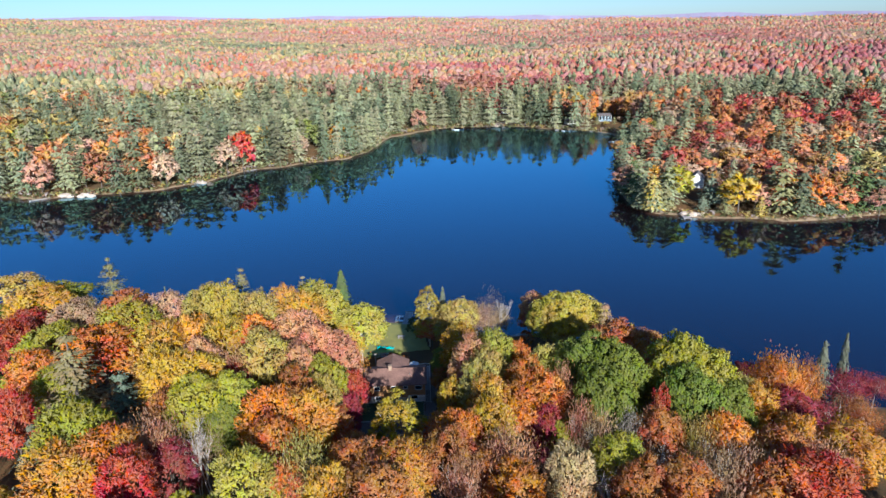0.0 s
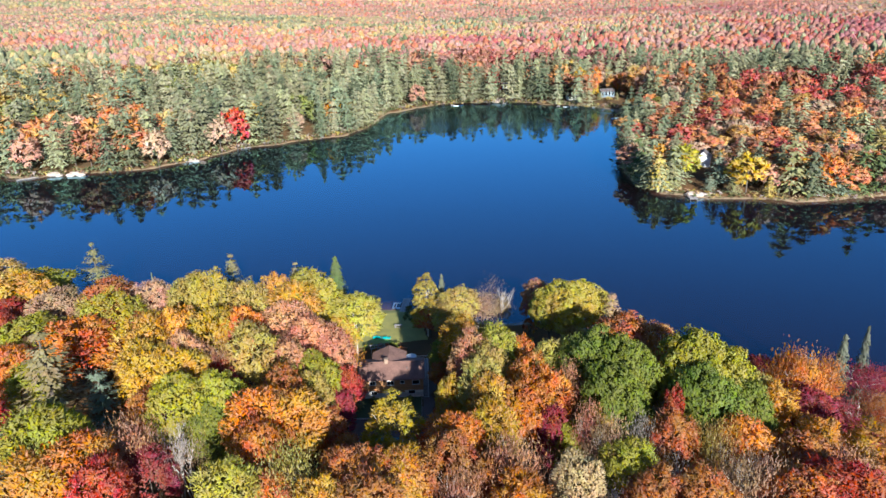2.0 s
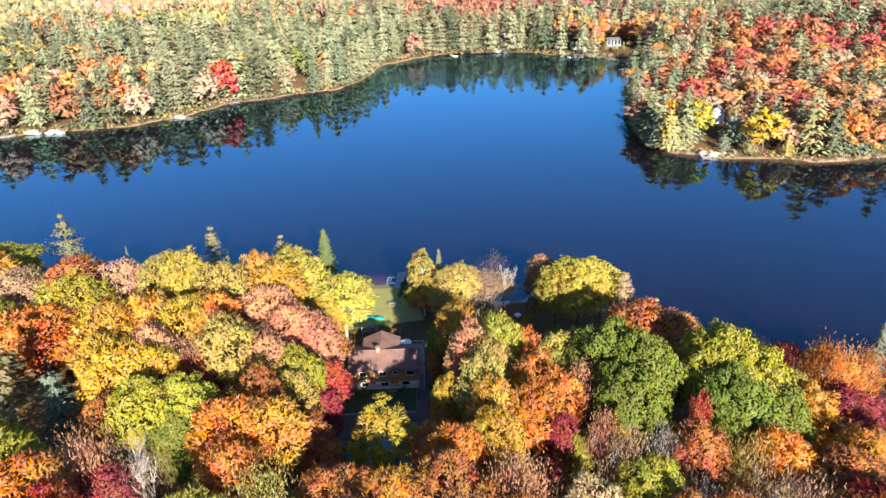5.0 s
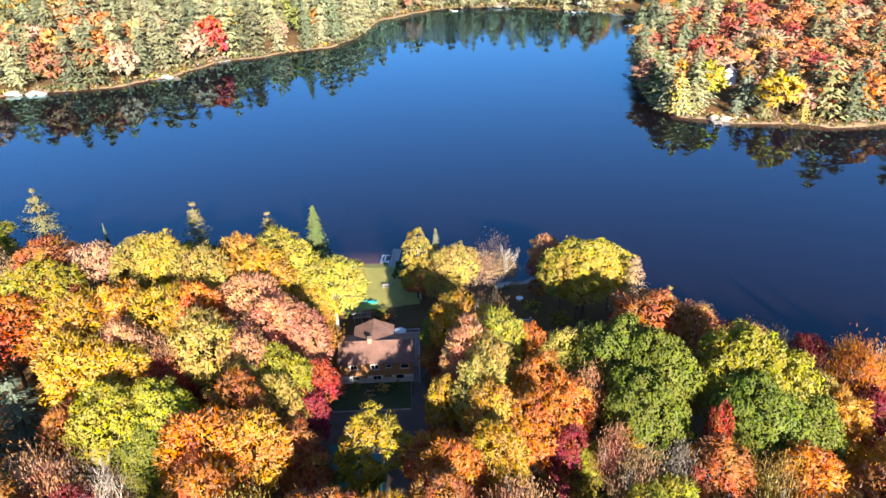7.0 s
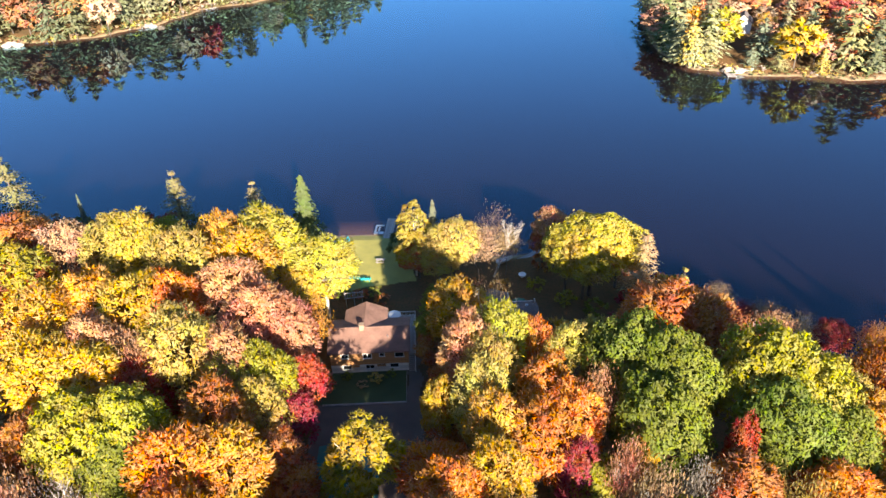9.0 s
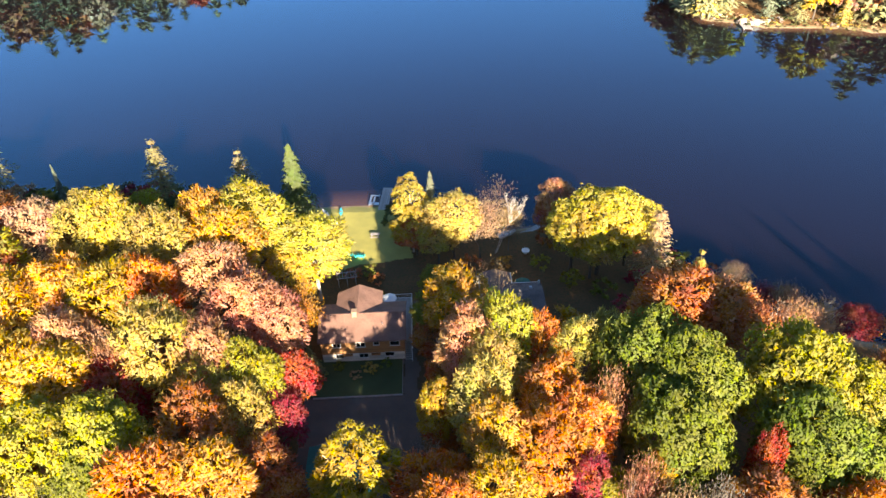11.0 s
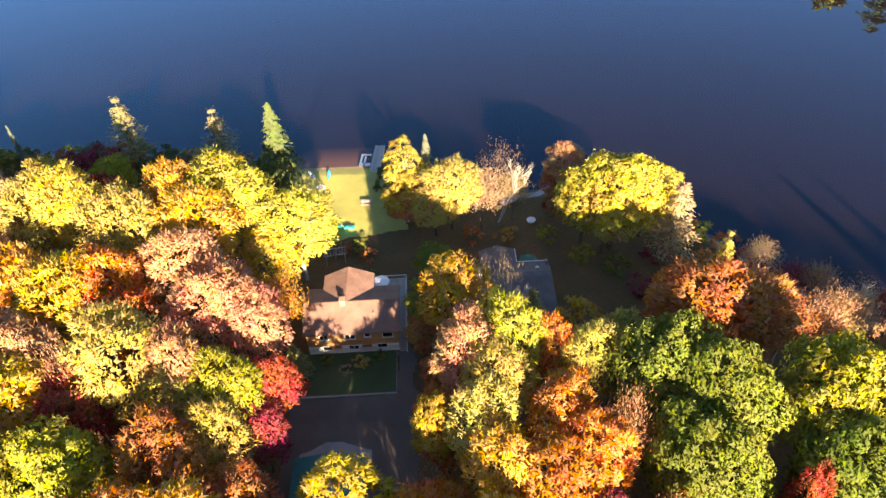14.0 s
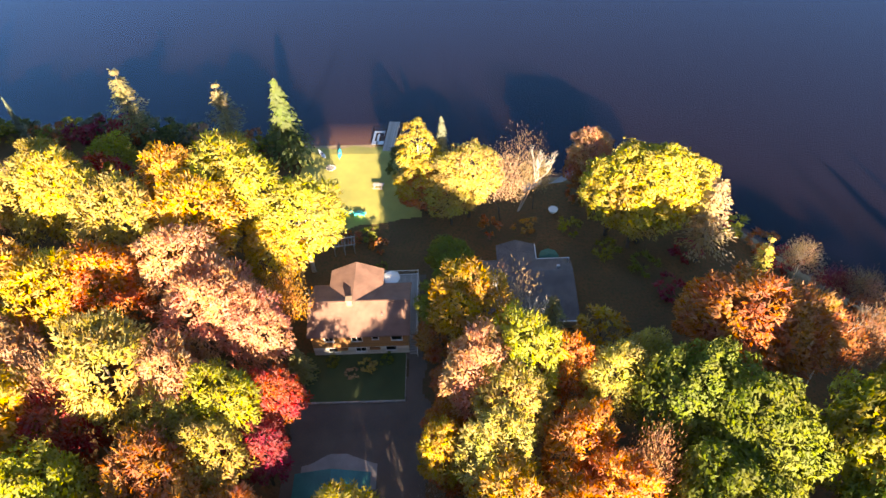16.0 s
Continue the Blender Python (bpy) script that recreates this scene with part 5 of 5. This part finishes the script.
# garden shrubs
for x, y, h, r, c in ((-8.4, 120.6, 1.6, 1.3, "straw"), (-10.6, 119.8, 0.7, 0.9, "tan"), (-6.0, 121.8, 0.9, 0.9, "green"), (-13.2, 121.6, 1.0, 1.0, "green"),
                      (-12.5, 144.6, 1.8, 1.7, "rust"), (-10.2, 145.4, 1.6, 1.6, "green"), (-8.4, 143.2, 1.4, 1.4, "rust"), (-15.6, 144.6, 1.8, 1.6, "green"),
                      (-6.0, 161.5, 3.4, 2.2, "spruce"), (-5.6, 166.0, 2.8, 2.2, "spruce"), (-4.2, 157.0, 3.0, 2.0, "lime"), (-7.6, 138.6, 1.0, 1.0, "green"),
                      (14.6, 146.4, 2.2, 1.8, "amber"), (21.5, 146.0, 2.4, 1.8, "lime"), (9.0, 146.5, 2.6, 1.8, "rust"), (23.6, 153.2, 3.6, 2.2, "rust")):
    tree("shrub", x, y, h, r, c, "garden shrubs")
for x, y, h, r, c in ((-30, 172.6, 2.6, 2.4, "lime"), (-45, 174.0, 3.0, 2.6, "green"), (-50, 175.0, 2.6, 2.4, "lime"), (-34, 172.8, 2.4, 2.2, "rust"), (-62, 176.8, 3.0, 2.6, "green"),
                      (-70, 178.2, 3.0, 2.6, "lime"), (45, 146.5, 2.6, 2.2, "crimson"), (40, 150.0, 2.4, 2.0, "rust"), (52, 138.0, 2.8, 2.2, "crimson"), (34, 132, 3.0, 2.4, "crimson"),
                      (38, 140, 2.6, 2.2, "crimson"), (31, 137, 3.0, 2.2, "green"), (26, 140, 3.0, 2.2, "lime")):
    tree("shrub", x, y, h, r, c, "garden shrubs")
# undergrowth along the wooded shore
for k in range(46):
    x = -112 + k * 1.85 + wood.uniform(-0.8, 0.8)
    y = float(np.interp(x, [q[0] for q in NEAR_SHORE], [q[1] for q in NEAR_SHORE])) - wood.uniform(2.0, 8.5)
    s = wood.uniform(2.2, 5.0)
    tree("shrub", x, y, s, s * wood.uniform(0.6, 0.8), wood.choice(["rust", "green", "lime", "spruce", "rust", "tan", "bluish", "crimson"]), "shore bushes")
# thin trees and bushes on the bank
for kind, x, y, h, r, c in (("thin", 58, 128.5, 8, 3.0, "pink"), ("thin", 52, 134.5, 8, 2.6, "tan"), ("bare", 62, 125, 9, 3.0, "tan"),
                            ("maple", 66, 122, 9, 3.0, "crimson"), ("thin", 72, 120.5, 9, 3.0, "rust"), ("thin", 55, 130.5, 7, 2.6, "crimson"), ("thin", 90, 115, 9, 3.2, "crimson"),
                            ("maple", 96, 114, 10, 3.6, "rust"), ("shrub", 50, 141.5, 3, 2.6, "rust"), ("shrub", 56, 132.5, 3, 2.6, "tan"), ("shrub", 60, 128, 3, 2.6, "rust"),
                            ("shrub", 46, 145, 3, 2.4, "green"), ("shrub", 65, 124, 3, 2.6, "tan"), ("shrub", 30, 156, 3, 2.4, "crimson"), ("shrub", 36, 153, 3, 2.4, "rust")):
    tree(kind, x, y, h, r, c, "bank bushes")
tree("spruce", -16.9, 119.6, 6.6, 2.3, "pine", "garden shrubs")


# ---- far forest ----
def scatter(rng, n, r0, r1, half):
    a = rng.uniform(-half, half, n)
    r = np.sqrt(rng.uniform(r0 * r0, r1 * r1, n))
    return r * np.sin(a), r * np.cos(a)


def thin_out(x, y, gap):
    """Indices of points kept at least about gap apart."""
    seen, keep = {}, []
    for i, (a, b) in enumerate(zip(x, y)):
        key = (int(a // gap), int(b // gap))
        if all((a - x[j]) ** 2 + (b - y[j]) ** 2 > (gap * 0.8) ** 2 for u in (-1, 0, 1) for v in (-1, 0, 1) for j in seen.get((key[0] + u, key[1] + v), ())):
            seen.setdefault(key, []).append(i)
            keep.append(i)
    return np.array(keep)


FAR_GREENS = ((0.165, 0.195, 0.095), (0.225, 0.24, 0.115), (0.275, 0.265, 0.125), (0.295, 0.268, 0.125), (0.265, 0.265, 0.11))
MID_HUES = ("red", "rust", "orange", "rust", "pink", "amber", "orange", "tan", "straw", "yellow", "lime", "green")
# hues of the far hills, with distance haze mixed into the colours
HAZED_HILLS = ((0.36, 0.105, 0.095), (0.42, 0.125, 0.075), (0.44, 0.155, 0.085), (0.44, 0.185, 0.09), (0.40, 0.19, 0.14), (0.46, 0.22, 0.095), (0.37, 0.19, 0.125),
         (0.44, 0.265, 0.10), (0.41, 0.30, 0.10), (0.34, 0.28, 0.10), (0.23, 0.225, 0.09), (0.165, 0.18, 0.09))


def species(x, y, d, rng):
    """Which trees are conifers, and every tree's colour."""
    pat = 0.9 * soft_noise(x, y, 150, 5) + 0.6 * soft_noise(x, y, 50, 6)
    left = np.clip((140 - x) / 40, -0.4, 1)
    shore = 0.62 * np.clip((122 - d) / 105, -1, 1) * (0.35 + 0.65 * left) * (y > 330)
    point = np.where(y <= 330, np.where(d < 14, 0.5, -0.28 - np.clip(d - 15, 0, 60) * 0.010), 0)
    stand = 1.6 * np.exp(-((x - 290) ** 2 + (y - 600) ** 2) / 75 ** 2) + 1.2 * np.exp(-((x - 120) ** 2 + (y - 1560) ** 2) / 170 ** 2)
    head = 0.55 * ((y > 470) & (y < 640) & (x < 130)) + 0.35 * ((x > 130) & (x < 260) & (y > 430) & (y < 620))
    bias = head + np.where(y < 720, 1.1 * shore + point - 0.1, -0.85 - 0.15 * (x > 0) + 0.75 * np.exp(-np.abs(y - 720) / 170) * np.clip((160 - x) / 200, 0, 1)) + stand
    con = pat + bias + rng.normal(0, 0.72, len(x)) > 0
    hue = 0.42 + 0.36 * soft_noise(x, y, 260, 8) + 0.26 * soft_noise(x, y, 70, 9) + rng.normal(0, 1, len(x)) * np.where(y > 640, 0.09, 0.13) - 0.10 * np.clip(x / 400, -1, 1) + (0.36 + 0.3 * soft_noise(x, y, 34, 14)) * ((x > 85) & (y < 430)) + 0.3 * ((x > 60) & (x < 260) & (y > 450) & (y < 640)) + 0.16 * np.exp(-((y - 760) / 170) ** 2) * (x < 60)
    cols = np.zeros((len(x), 3))
    for i in range(len(x)):
        k = int(np.clip(hue[i] * 12, 0, 11))
        cols[i] = FAR_GREENS[rng.integers(5)] if con[i] else HAZED_HILLS[k] if y[i] > 640 else C[MID_HUES[k]]
    far = (y > 640)[:, None]                        # every colour is drawn a little towards grey
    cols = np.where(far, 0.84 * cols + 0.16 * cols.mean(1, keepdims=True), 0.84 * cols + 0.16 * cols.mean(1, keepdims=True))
    return con, cols * np.where(con, rng.uniform(0.48, 1.22, len(x)), np.where(y > 640, rng.uniform(0.82, 1.1, len(x)), rng.uniform(0.72, 1.15, len(x))))[:, None]


def forest(name, label, x, y, con, cols, forms, size, seed, mat, spread=(0.8, 1.25)):
    rng = np.random.default_rng(seed)
    z = height(x, y)
    V, F, K, N, o = [], [], [], [], 0
    for i in range(len(x)):
        v, f, nv = forms["con" if con[i] else "broad"][rng.integers(len(forms["con" if con[i] else "broad"]))]
        s = rng.uniform(*spread) * size * (0.66 if x[i] > 85 and y[i] < 480 else 1.0)
        w = s * rng.uniform(0.85, 1.2) * (1.35 if x[i] > 85 and y[i] < 480 else 1.0)
        a = rng.uniform(0, 6.28)
        ca, sa = math.cos(a), math.sin(a)
        V.append(np.stack([(v[:, 0] * ca - v[:, 1] * sa) * w, (v[:, 0] * sa + v[:, 1] * ca) * w, v[:, 2] * s], 1) + (x[i], y[i], z[i] - 0.3))
        N.append(np.stack([nv[:, 0] * ca - nv[:, 1] * sa, nv[:, 0] * sa + nv[:, 1] * ca, nv[:, 2]], 1))
        F.append(f + o), K.append(np.tile(cols[i], (len(v), 1)))
        o += len(v)
    return tagged(new(name, quick_mesh(name, np.concatenate(V), np.concatenate(F), mat, np.concatenate(K), normals=np.concatenate(N))), label, "forest", kind="stuff")


def land_only(x, y):
    d = shore_distance(x, y)
    k = (d > 1.2) & (y > 235)
    for cx, cy, cr in ((62, 562, 8), (145, 549, 13), (116, 549, 7), (70, 603, 6), (130, 313, 6), (111, 277, 4), (-128, 372, 4), (-182, 346, 5),
                       (131.8, 272, 8), (114, 291, 7), (148, 268, 6), (123.6, 283, 4), (163, 268, 6)):
        r = math.hypot(cx, cy)
        ahead = ((cx - x) * cx + (cy - y) * cy) / r
        aside = np.abs((cx - x) * cy - (cy - y) * cx) / r
        k &= (np.hypot(x - cx, y - cy) > cr) & ~((ahead > 0) & (ahead < (60 if cy < 330 else 40)) & (aside < cr * 0.8))      # open towards the lake
    sx, sy = x - 145, y - 549                       # a gap that lets the sun in to the blue cottage
    k &= ~((np.abs(sx * 0.974 + sy * 0.225) < 9) & (sy < 0) & (sy > -48))
    k &= ~((np.abs(x - 215) < 60) & (np.abs(y - 1480) < 130))          # boggy clearing
    return x[k], y[k]


rb = np.random.default_rng(3)
def dome_crown(rng, R, H, base, around, up, lobes, pointed=False):
    """A whole far crown as one lumpy closed shell: lobes swell out of a dome, or of a ragged spire."""
    az, el = np.meshgrid(np.arange(around) * 6.2832 / around, np.linspace(-0.25, 1.2, up))
    az = az + rng.uniform(0, 0.4, (up, 1))
    d = np.stack([np.cos(el) * np.cos(az), np.cos(el) * np.sin(az), np.sin(el)], -1).reshape(-1, 3)
    swell = np.full(len(d), 0.72)
    for b in sphere_points(rng, lobes):
        b[2] = abs(b[2])
        swell = np.maximum(swell, 0.72 + rng.uniform(0.2, 0.42) * np.exp(-(1 - d @ b) * 7))
    swell += rng.normal(0, 0.05, len(d))
    if pointed:
        f = (np.repeat(np.arange(up), around) + rng.uniform(-0.3, 0.3, len(d))) / up
        r = R * (1 - np.clip(f, 0, 1)) ** 0.8 * rng.uniform(0.6, 1.25, len(d))
        v = np.stack([np.cos(az.ravel()) * r, np.sin(az.ravel()) * r, base + (H - base) * np.clip(f, 0, 0.95)], 1)
    else:
        v = d * swell[:, None] * (R, R, (H - base) * 0.8) + (0, 0, base + 0.2 * (H - base))
    v = np.concatenate([v, [[0, 0, H]]])
    i = np.arange(around)
    f = []
    for j in range(up - 1):
        a, b = j * around + i, j * around + (i + 1) % around
        f += [np.stack([a, b, b + around], 1), np.stack([a, b + around, a + around], 1)]
    j = (up - 1) * around
    f.append(np.stack([j + i, j + (i + 1) % around, np.full(around, len(v) - 1)], 1))
    f = np.concatenate(f)
    fn = np.cross(v[f[:, 1]] - v[f[:, 0]], v[f[:, 2]] - v[f[:, 0]])
    n = np.zeros_like(v)
    for k in range(3):
        np.add.at(n, f[:, k], fn)
    return v, f, unit(n)


B = {"con": [conifer(rb, 8.6, 22, 2.5, 11, 10, 8, 1.6, 0.3, 0.08, 0.55, True, True) for _ in range(4)]
     + [conifer(rb, 6.8, 24, 1.0, 15, 8, 7, 1.35, 0.25, 0.2, 0.7, True, True) for _ in range(3)],
     "broad": [broadleaf(rb, 6.0, 17, 2.0, 14, 7, 12, 1.75) for _ in range(4)]}
BL = {"con": [conifer(rb, 8.6, 22, 2.5, 9, 9, 6, 2.0, 0.3, 0.08, 0.55, True, True) for _ in range(4)]
      + [conifer(rb, 6.8, 24, 1.0, 12, 7, 5, 1.7, 0.25, 0.2, 0.7, True, True) for _ in range(3)],
      "broad": [broadleaf(rb, 6.0, 17, 2.0, 12, 6, 9, 2.0) for _ in range(4)]}
BM = {"con": [conifer(rb, 8.4, 21, 4, 8, 7, 4, 2.3, 0.3, 0.08, 0.55, True, True) for _ in range(4)],
      "broad": [broadleaf(rb, 6.2, 16, 3.0, 10, 5, 6, 2.9) for _ in range(4)]}
CC = {"con": [dome_crown(rb, 5.6, 16, 2, 6, 5, 3, True) for _ in range(4)],
      "broad": [dome_crown(rb, 6.4, 12, 3, 6, 4, 7) for _ in range(6)]}
DD = {"con": [dome_crown(rb, 4.8, 11, 0, 5, 4, 3, True) for _ in range(3)],
      "broad": [dome_crown(rb, 5.8, 9.5, 0, 6, 3, 5) for _ in range(5)]}
x, y = land_only(*scatter(rb, 26000, 240, 720, radians(42)))
d = shore_distance(x, y)
edge = np.where(d < 60)[0]                          # trees stand closer along the shore
deep = np.where(d >= 60)[0]
k = np.concatenate([edge[thin_out(x[edge], y[edge], 10.4)], deep[thin_out(x[deep], y[deep], 12.6)]])
x, y, d = x[k], y[k], d[k]
con, cols = species(x, y, d, rb)
front = np.argsort(d)[:230]
rest = np.setdiff1d(np.arange(len(x)), front)
for band, title, words, forms in ((d[rest] < 110, "shore_forest", "mixed forest of tall pines and autumn maples behind the far shore", BL),
                                  (d[rest] >= 110, "inland_forest", "pines and autumn maples further back from the far shore", BM)):
    m = rest[band]
    forest(title, words, x[m], y[m], con[m], cols[m], forms, 1.0, 21, FAR_LEAF)
FRONT = {k_: [quick_mesh("crown", v, f, SHORE_LEAF, normals=nv) for v, f, nv in B[k_]] for k_ in B}
STEM = limb_mesh("trunk", [(Vector((0, 0, -0.6)), Vector((0, 0, 14)), 0.25, 0.08)], BARK)
PINE_STEM = limb_mesh("trunk", [(Vector((0, 0, -0.6)), Vector((0, 0, 21)), 0.25, 0.06)], BARK)


def shore_tree(tx, ty, is_con, colour, size, wide=1.0):
    say = colour_word(colour)
    ob = tagged(new("shore_pine" if is_con else "shore_maple"), say + (" pine standing at the water's edge" if is_con else " broadleaf tree at the water's edge"),
                "tree", "far shore trees")
    ob.matrix_world = pose(tx, ty, float(height(tx, ty)) - 0.3, 0, 0, pick.uniform(0, 360)) @ Matrix.Diagonal((size * wide, size * wide, size, 1))
    for nm, me in (("trunk", PINE_STEM if is_con else STEM), ("crown", pick.choice(FRONT["con" if is_con else "broad"]))):
        p = new(nm, me)
        p.parent, p.color = ob, (*colour, 1)


def colour_word(c):
    r, g, b = c
    if g > r:
        return "dark green" if g < 0.13 else "green"
    if r < 1.15 * g:
        return "olive green"
    return "yellow" if g > 0.55 * r else "orange" if g > 0.28 * r else "red"


for i in front:
    shore_tree(x[i], y[i], bool(con[i]), tuple(cols[i]), pick.uniform(0.85, 1.4) * (0.62 if x[i] > 80 and y[i] < 500 else 1.0), pick.uniform(0.9, 1.15) * (1.4 if x[i] > 80 and y[i] < 500 else 1.0))
for tx, ty, is_con, c, s, w in ((131.8, 272, False, "yellow", 1.0, 1.35), (112.3, 291, False, "lime", 0.98, 1.1), (97.5, 281, True, "straw", 0.75, 1.1), (-110, 399.5, False, "red", 1.4, 1.0),
                                (148, 268, True, "pine", 1.15, 1.2), (163, 268, False, "orange", 1.0, 1.0), (124, 283, True, "bluish", 0.66, 1.25), (177, 268, True, "spruce", 1.1, 1.1),
                                (156, 265.5, True, "spruce", 0.5, 1.4), (166, 265.5, True, "bluish", 0.5, 1.4), (171, 266.5, True, "spruce", 0.5, 1.3), (184, 268, True, "spruce", 0.8, 1.2),
                                (191, 269, True, "spruce", 0.5, 1.3), (139, 267, True, "straw", 0.36, 1.6), (126, 271.5, True, "pine", 0.34, 1.6), (104, 281, True, "pine", 0.45, 1.4),
                                (100.5, 286, True, "pine", 0.5, 1.3), (118, 276.5, True, "bluish", 0.3, 1.6), (96.5, 289, True, "bluish", 0.6, 1.3), (96, 296, True, "spruce", 0.65, 1.3),
                                (97, 305, True, "spruce", 0.7, 1.3), (99, 315, True, "spruce", 0.7, 1.3), (101, 326, True, "spruce", 0.7, 1.3), (155, 275, False, "amber", 0.8, 1.2),
                                (103, 300, False, "amber", 0.9, 1.0), (-60, 455, False, "amber", 1.1, 1.0), (125, 560, False, "yellow", 1.3, 0.8), (138, 566, False, "orange", 1.2, 0.9), (137, 539, True, "pine", 0.3, 1.6), (143, 535, False, "straw", 0.22, 1.8),
                                (150, 537, True, "pine", 0.26, 1.7), (156, 542, False, "tan", 0.3, 1.4), (134, 545, False, "yellow", 0.8, 0.7), (158, 556, False, "orange", 1.0, 0.8)):
    shore_tree(tx, ty, is_con, C[c], s, w)
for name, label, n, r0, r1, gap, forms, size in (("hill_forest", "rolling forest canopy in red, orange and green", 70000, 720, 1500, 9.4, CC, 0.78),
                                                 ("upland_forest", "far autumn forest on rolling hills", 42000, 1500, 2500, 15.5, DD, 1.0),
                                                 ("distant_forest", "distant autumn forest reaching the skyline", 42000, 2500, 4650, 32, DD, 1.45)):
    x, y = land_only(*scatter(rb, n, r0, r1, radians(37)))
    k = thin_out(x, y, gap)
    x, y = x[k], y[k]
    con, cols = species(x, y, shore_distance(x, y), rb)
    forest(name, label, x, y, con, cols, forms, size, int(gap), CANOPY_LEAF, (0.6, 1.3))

# closed canopy of the far forest, under the single crowns
rr = 1480 * 1.0085 ** np.arange(137)
aa = np.radians(np.arange(-37, 37.01, 0.25))
ga, gr = np.meshgrid(aa, rr)
x, y = (gr * np.sin(ga)).ravel(), (gr * np.cos(ga)).ravel()
x, y = x + rb.normal(0, 1, len(x)) * gr.ravel() * 0.002, y + rb.normal(0, 1, len(x)) * gr.ravel() * 0.003
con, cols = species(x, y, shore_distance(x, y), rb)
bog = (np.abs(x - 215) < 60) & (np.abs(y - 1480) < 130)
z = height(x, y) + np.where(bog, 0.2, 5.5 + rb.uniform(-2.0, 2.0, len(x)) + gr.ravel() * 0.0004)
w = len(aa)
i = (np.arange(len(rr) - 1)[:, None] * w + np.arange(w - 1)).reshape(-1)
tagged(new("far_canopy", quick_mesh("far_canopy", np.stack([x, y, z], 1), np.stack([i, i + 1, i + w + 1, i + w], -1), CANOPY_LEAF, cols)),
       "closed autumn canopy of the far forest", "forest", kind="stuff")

# ridge line beyond the forest, distance haze painted into its blue
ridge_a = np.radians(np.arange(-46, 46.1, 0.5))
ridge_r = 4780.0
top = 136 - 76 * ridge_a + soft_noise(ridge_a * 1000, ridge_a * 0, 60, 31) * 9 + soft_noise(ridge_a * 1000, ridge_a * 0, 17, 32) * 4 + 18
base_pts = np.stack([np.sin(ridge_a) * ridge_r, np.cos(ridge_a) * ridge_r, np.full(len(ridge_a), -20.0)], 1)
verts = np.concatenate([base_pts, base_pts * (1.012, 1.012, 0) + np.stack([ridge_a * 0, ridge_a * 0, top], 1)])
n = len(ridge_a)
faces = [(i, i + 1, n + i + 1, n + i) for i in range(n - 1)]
tagged(new("backdrop", quick_mesh("backdrop", verts, faces, plain("hazed_ridge", (0.19, 0.165, 0.235), 0.95, scale=0.006, vary=0.12, fine=0.03, bump=0.0), smooth=True)),
       "long ridge on the horizon, painted in blue-violet haze", "ridge", kind="structure")

# the wood carried on unseen beneath the start, partly for its long shadows
x, y = rb.uniform(-150, 150, 6000), rb.uniform(-70, 47, 6000)
k = thin_out(x, y, 10.5)
x, y = x[k], y[k]
con, hue = rb.random(len(x)) < 0.12, rb.integers(0, 12, len(x))
cols = np.array([FAR_GREENS[h % 5] if c else C[MID_HUES[h]] for c, h in zip(con, hue)])
WD = {"con": [conifer(rb, 5.2, 19, 2.5, 11, 9, 7, 1.1, 0.3, 0.08, 0.55, True, True) for _ in range(3)],
      "broad": [broadleaf(rb, 5.6, 17, 3.0, 13, 6, 9, 0.95, wide=(0.33, 0.47), feather=False) for _ in range(4)]}
forest("woodland", "added autumn wood of maples and scattered pines, out of view", x, y, con, cols * 0.9, WD, 1.1, 41, FAR_LEAF)

# low growth along the far shore
x, y = scatter(rb, 60000, 240, 620, radians(40))
d = shore_distance(x, y)
k = (d > 0.3) & (d < 7) & (y > 235)
x, y = x[k], y[k]
k = thin_out(x, y, 2.0)
x, y = x[k], y[k]
SH = {"con": [broadleaf(rb, 1.5, 2.6, 0.2, 4, 3, 3, 1.0) for _ in range(3)]}
SH["broad"] = SH["con"]
bank = np.array([C[("pine", "straw", "tan", "grey", "spruce", "pine")[j]] for j in rb.integers(0, 6, len(x))])
forest("shore_brush", "low straw and green brush along the water's edge", x, y, np.ones(len(x), bool), bank * 0.8, SH, 1.0, 24, FAR_LEAF)
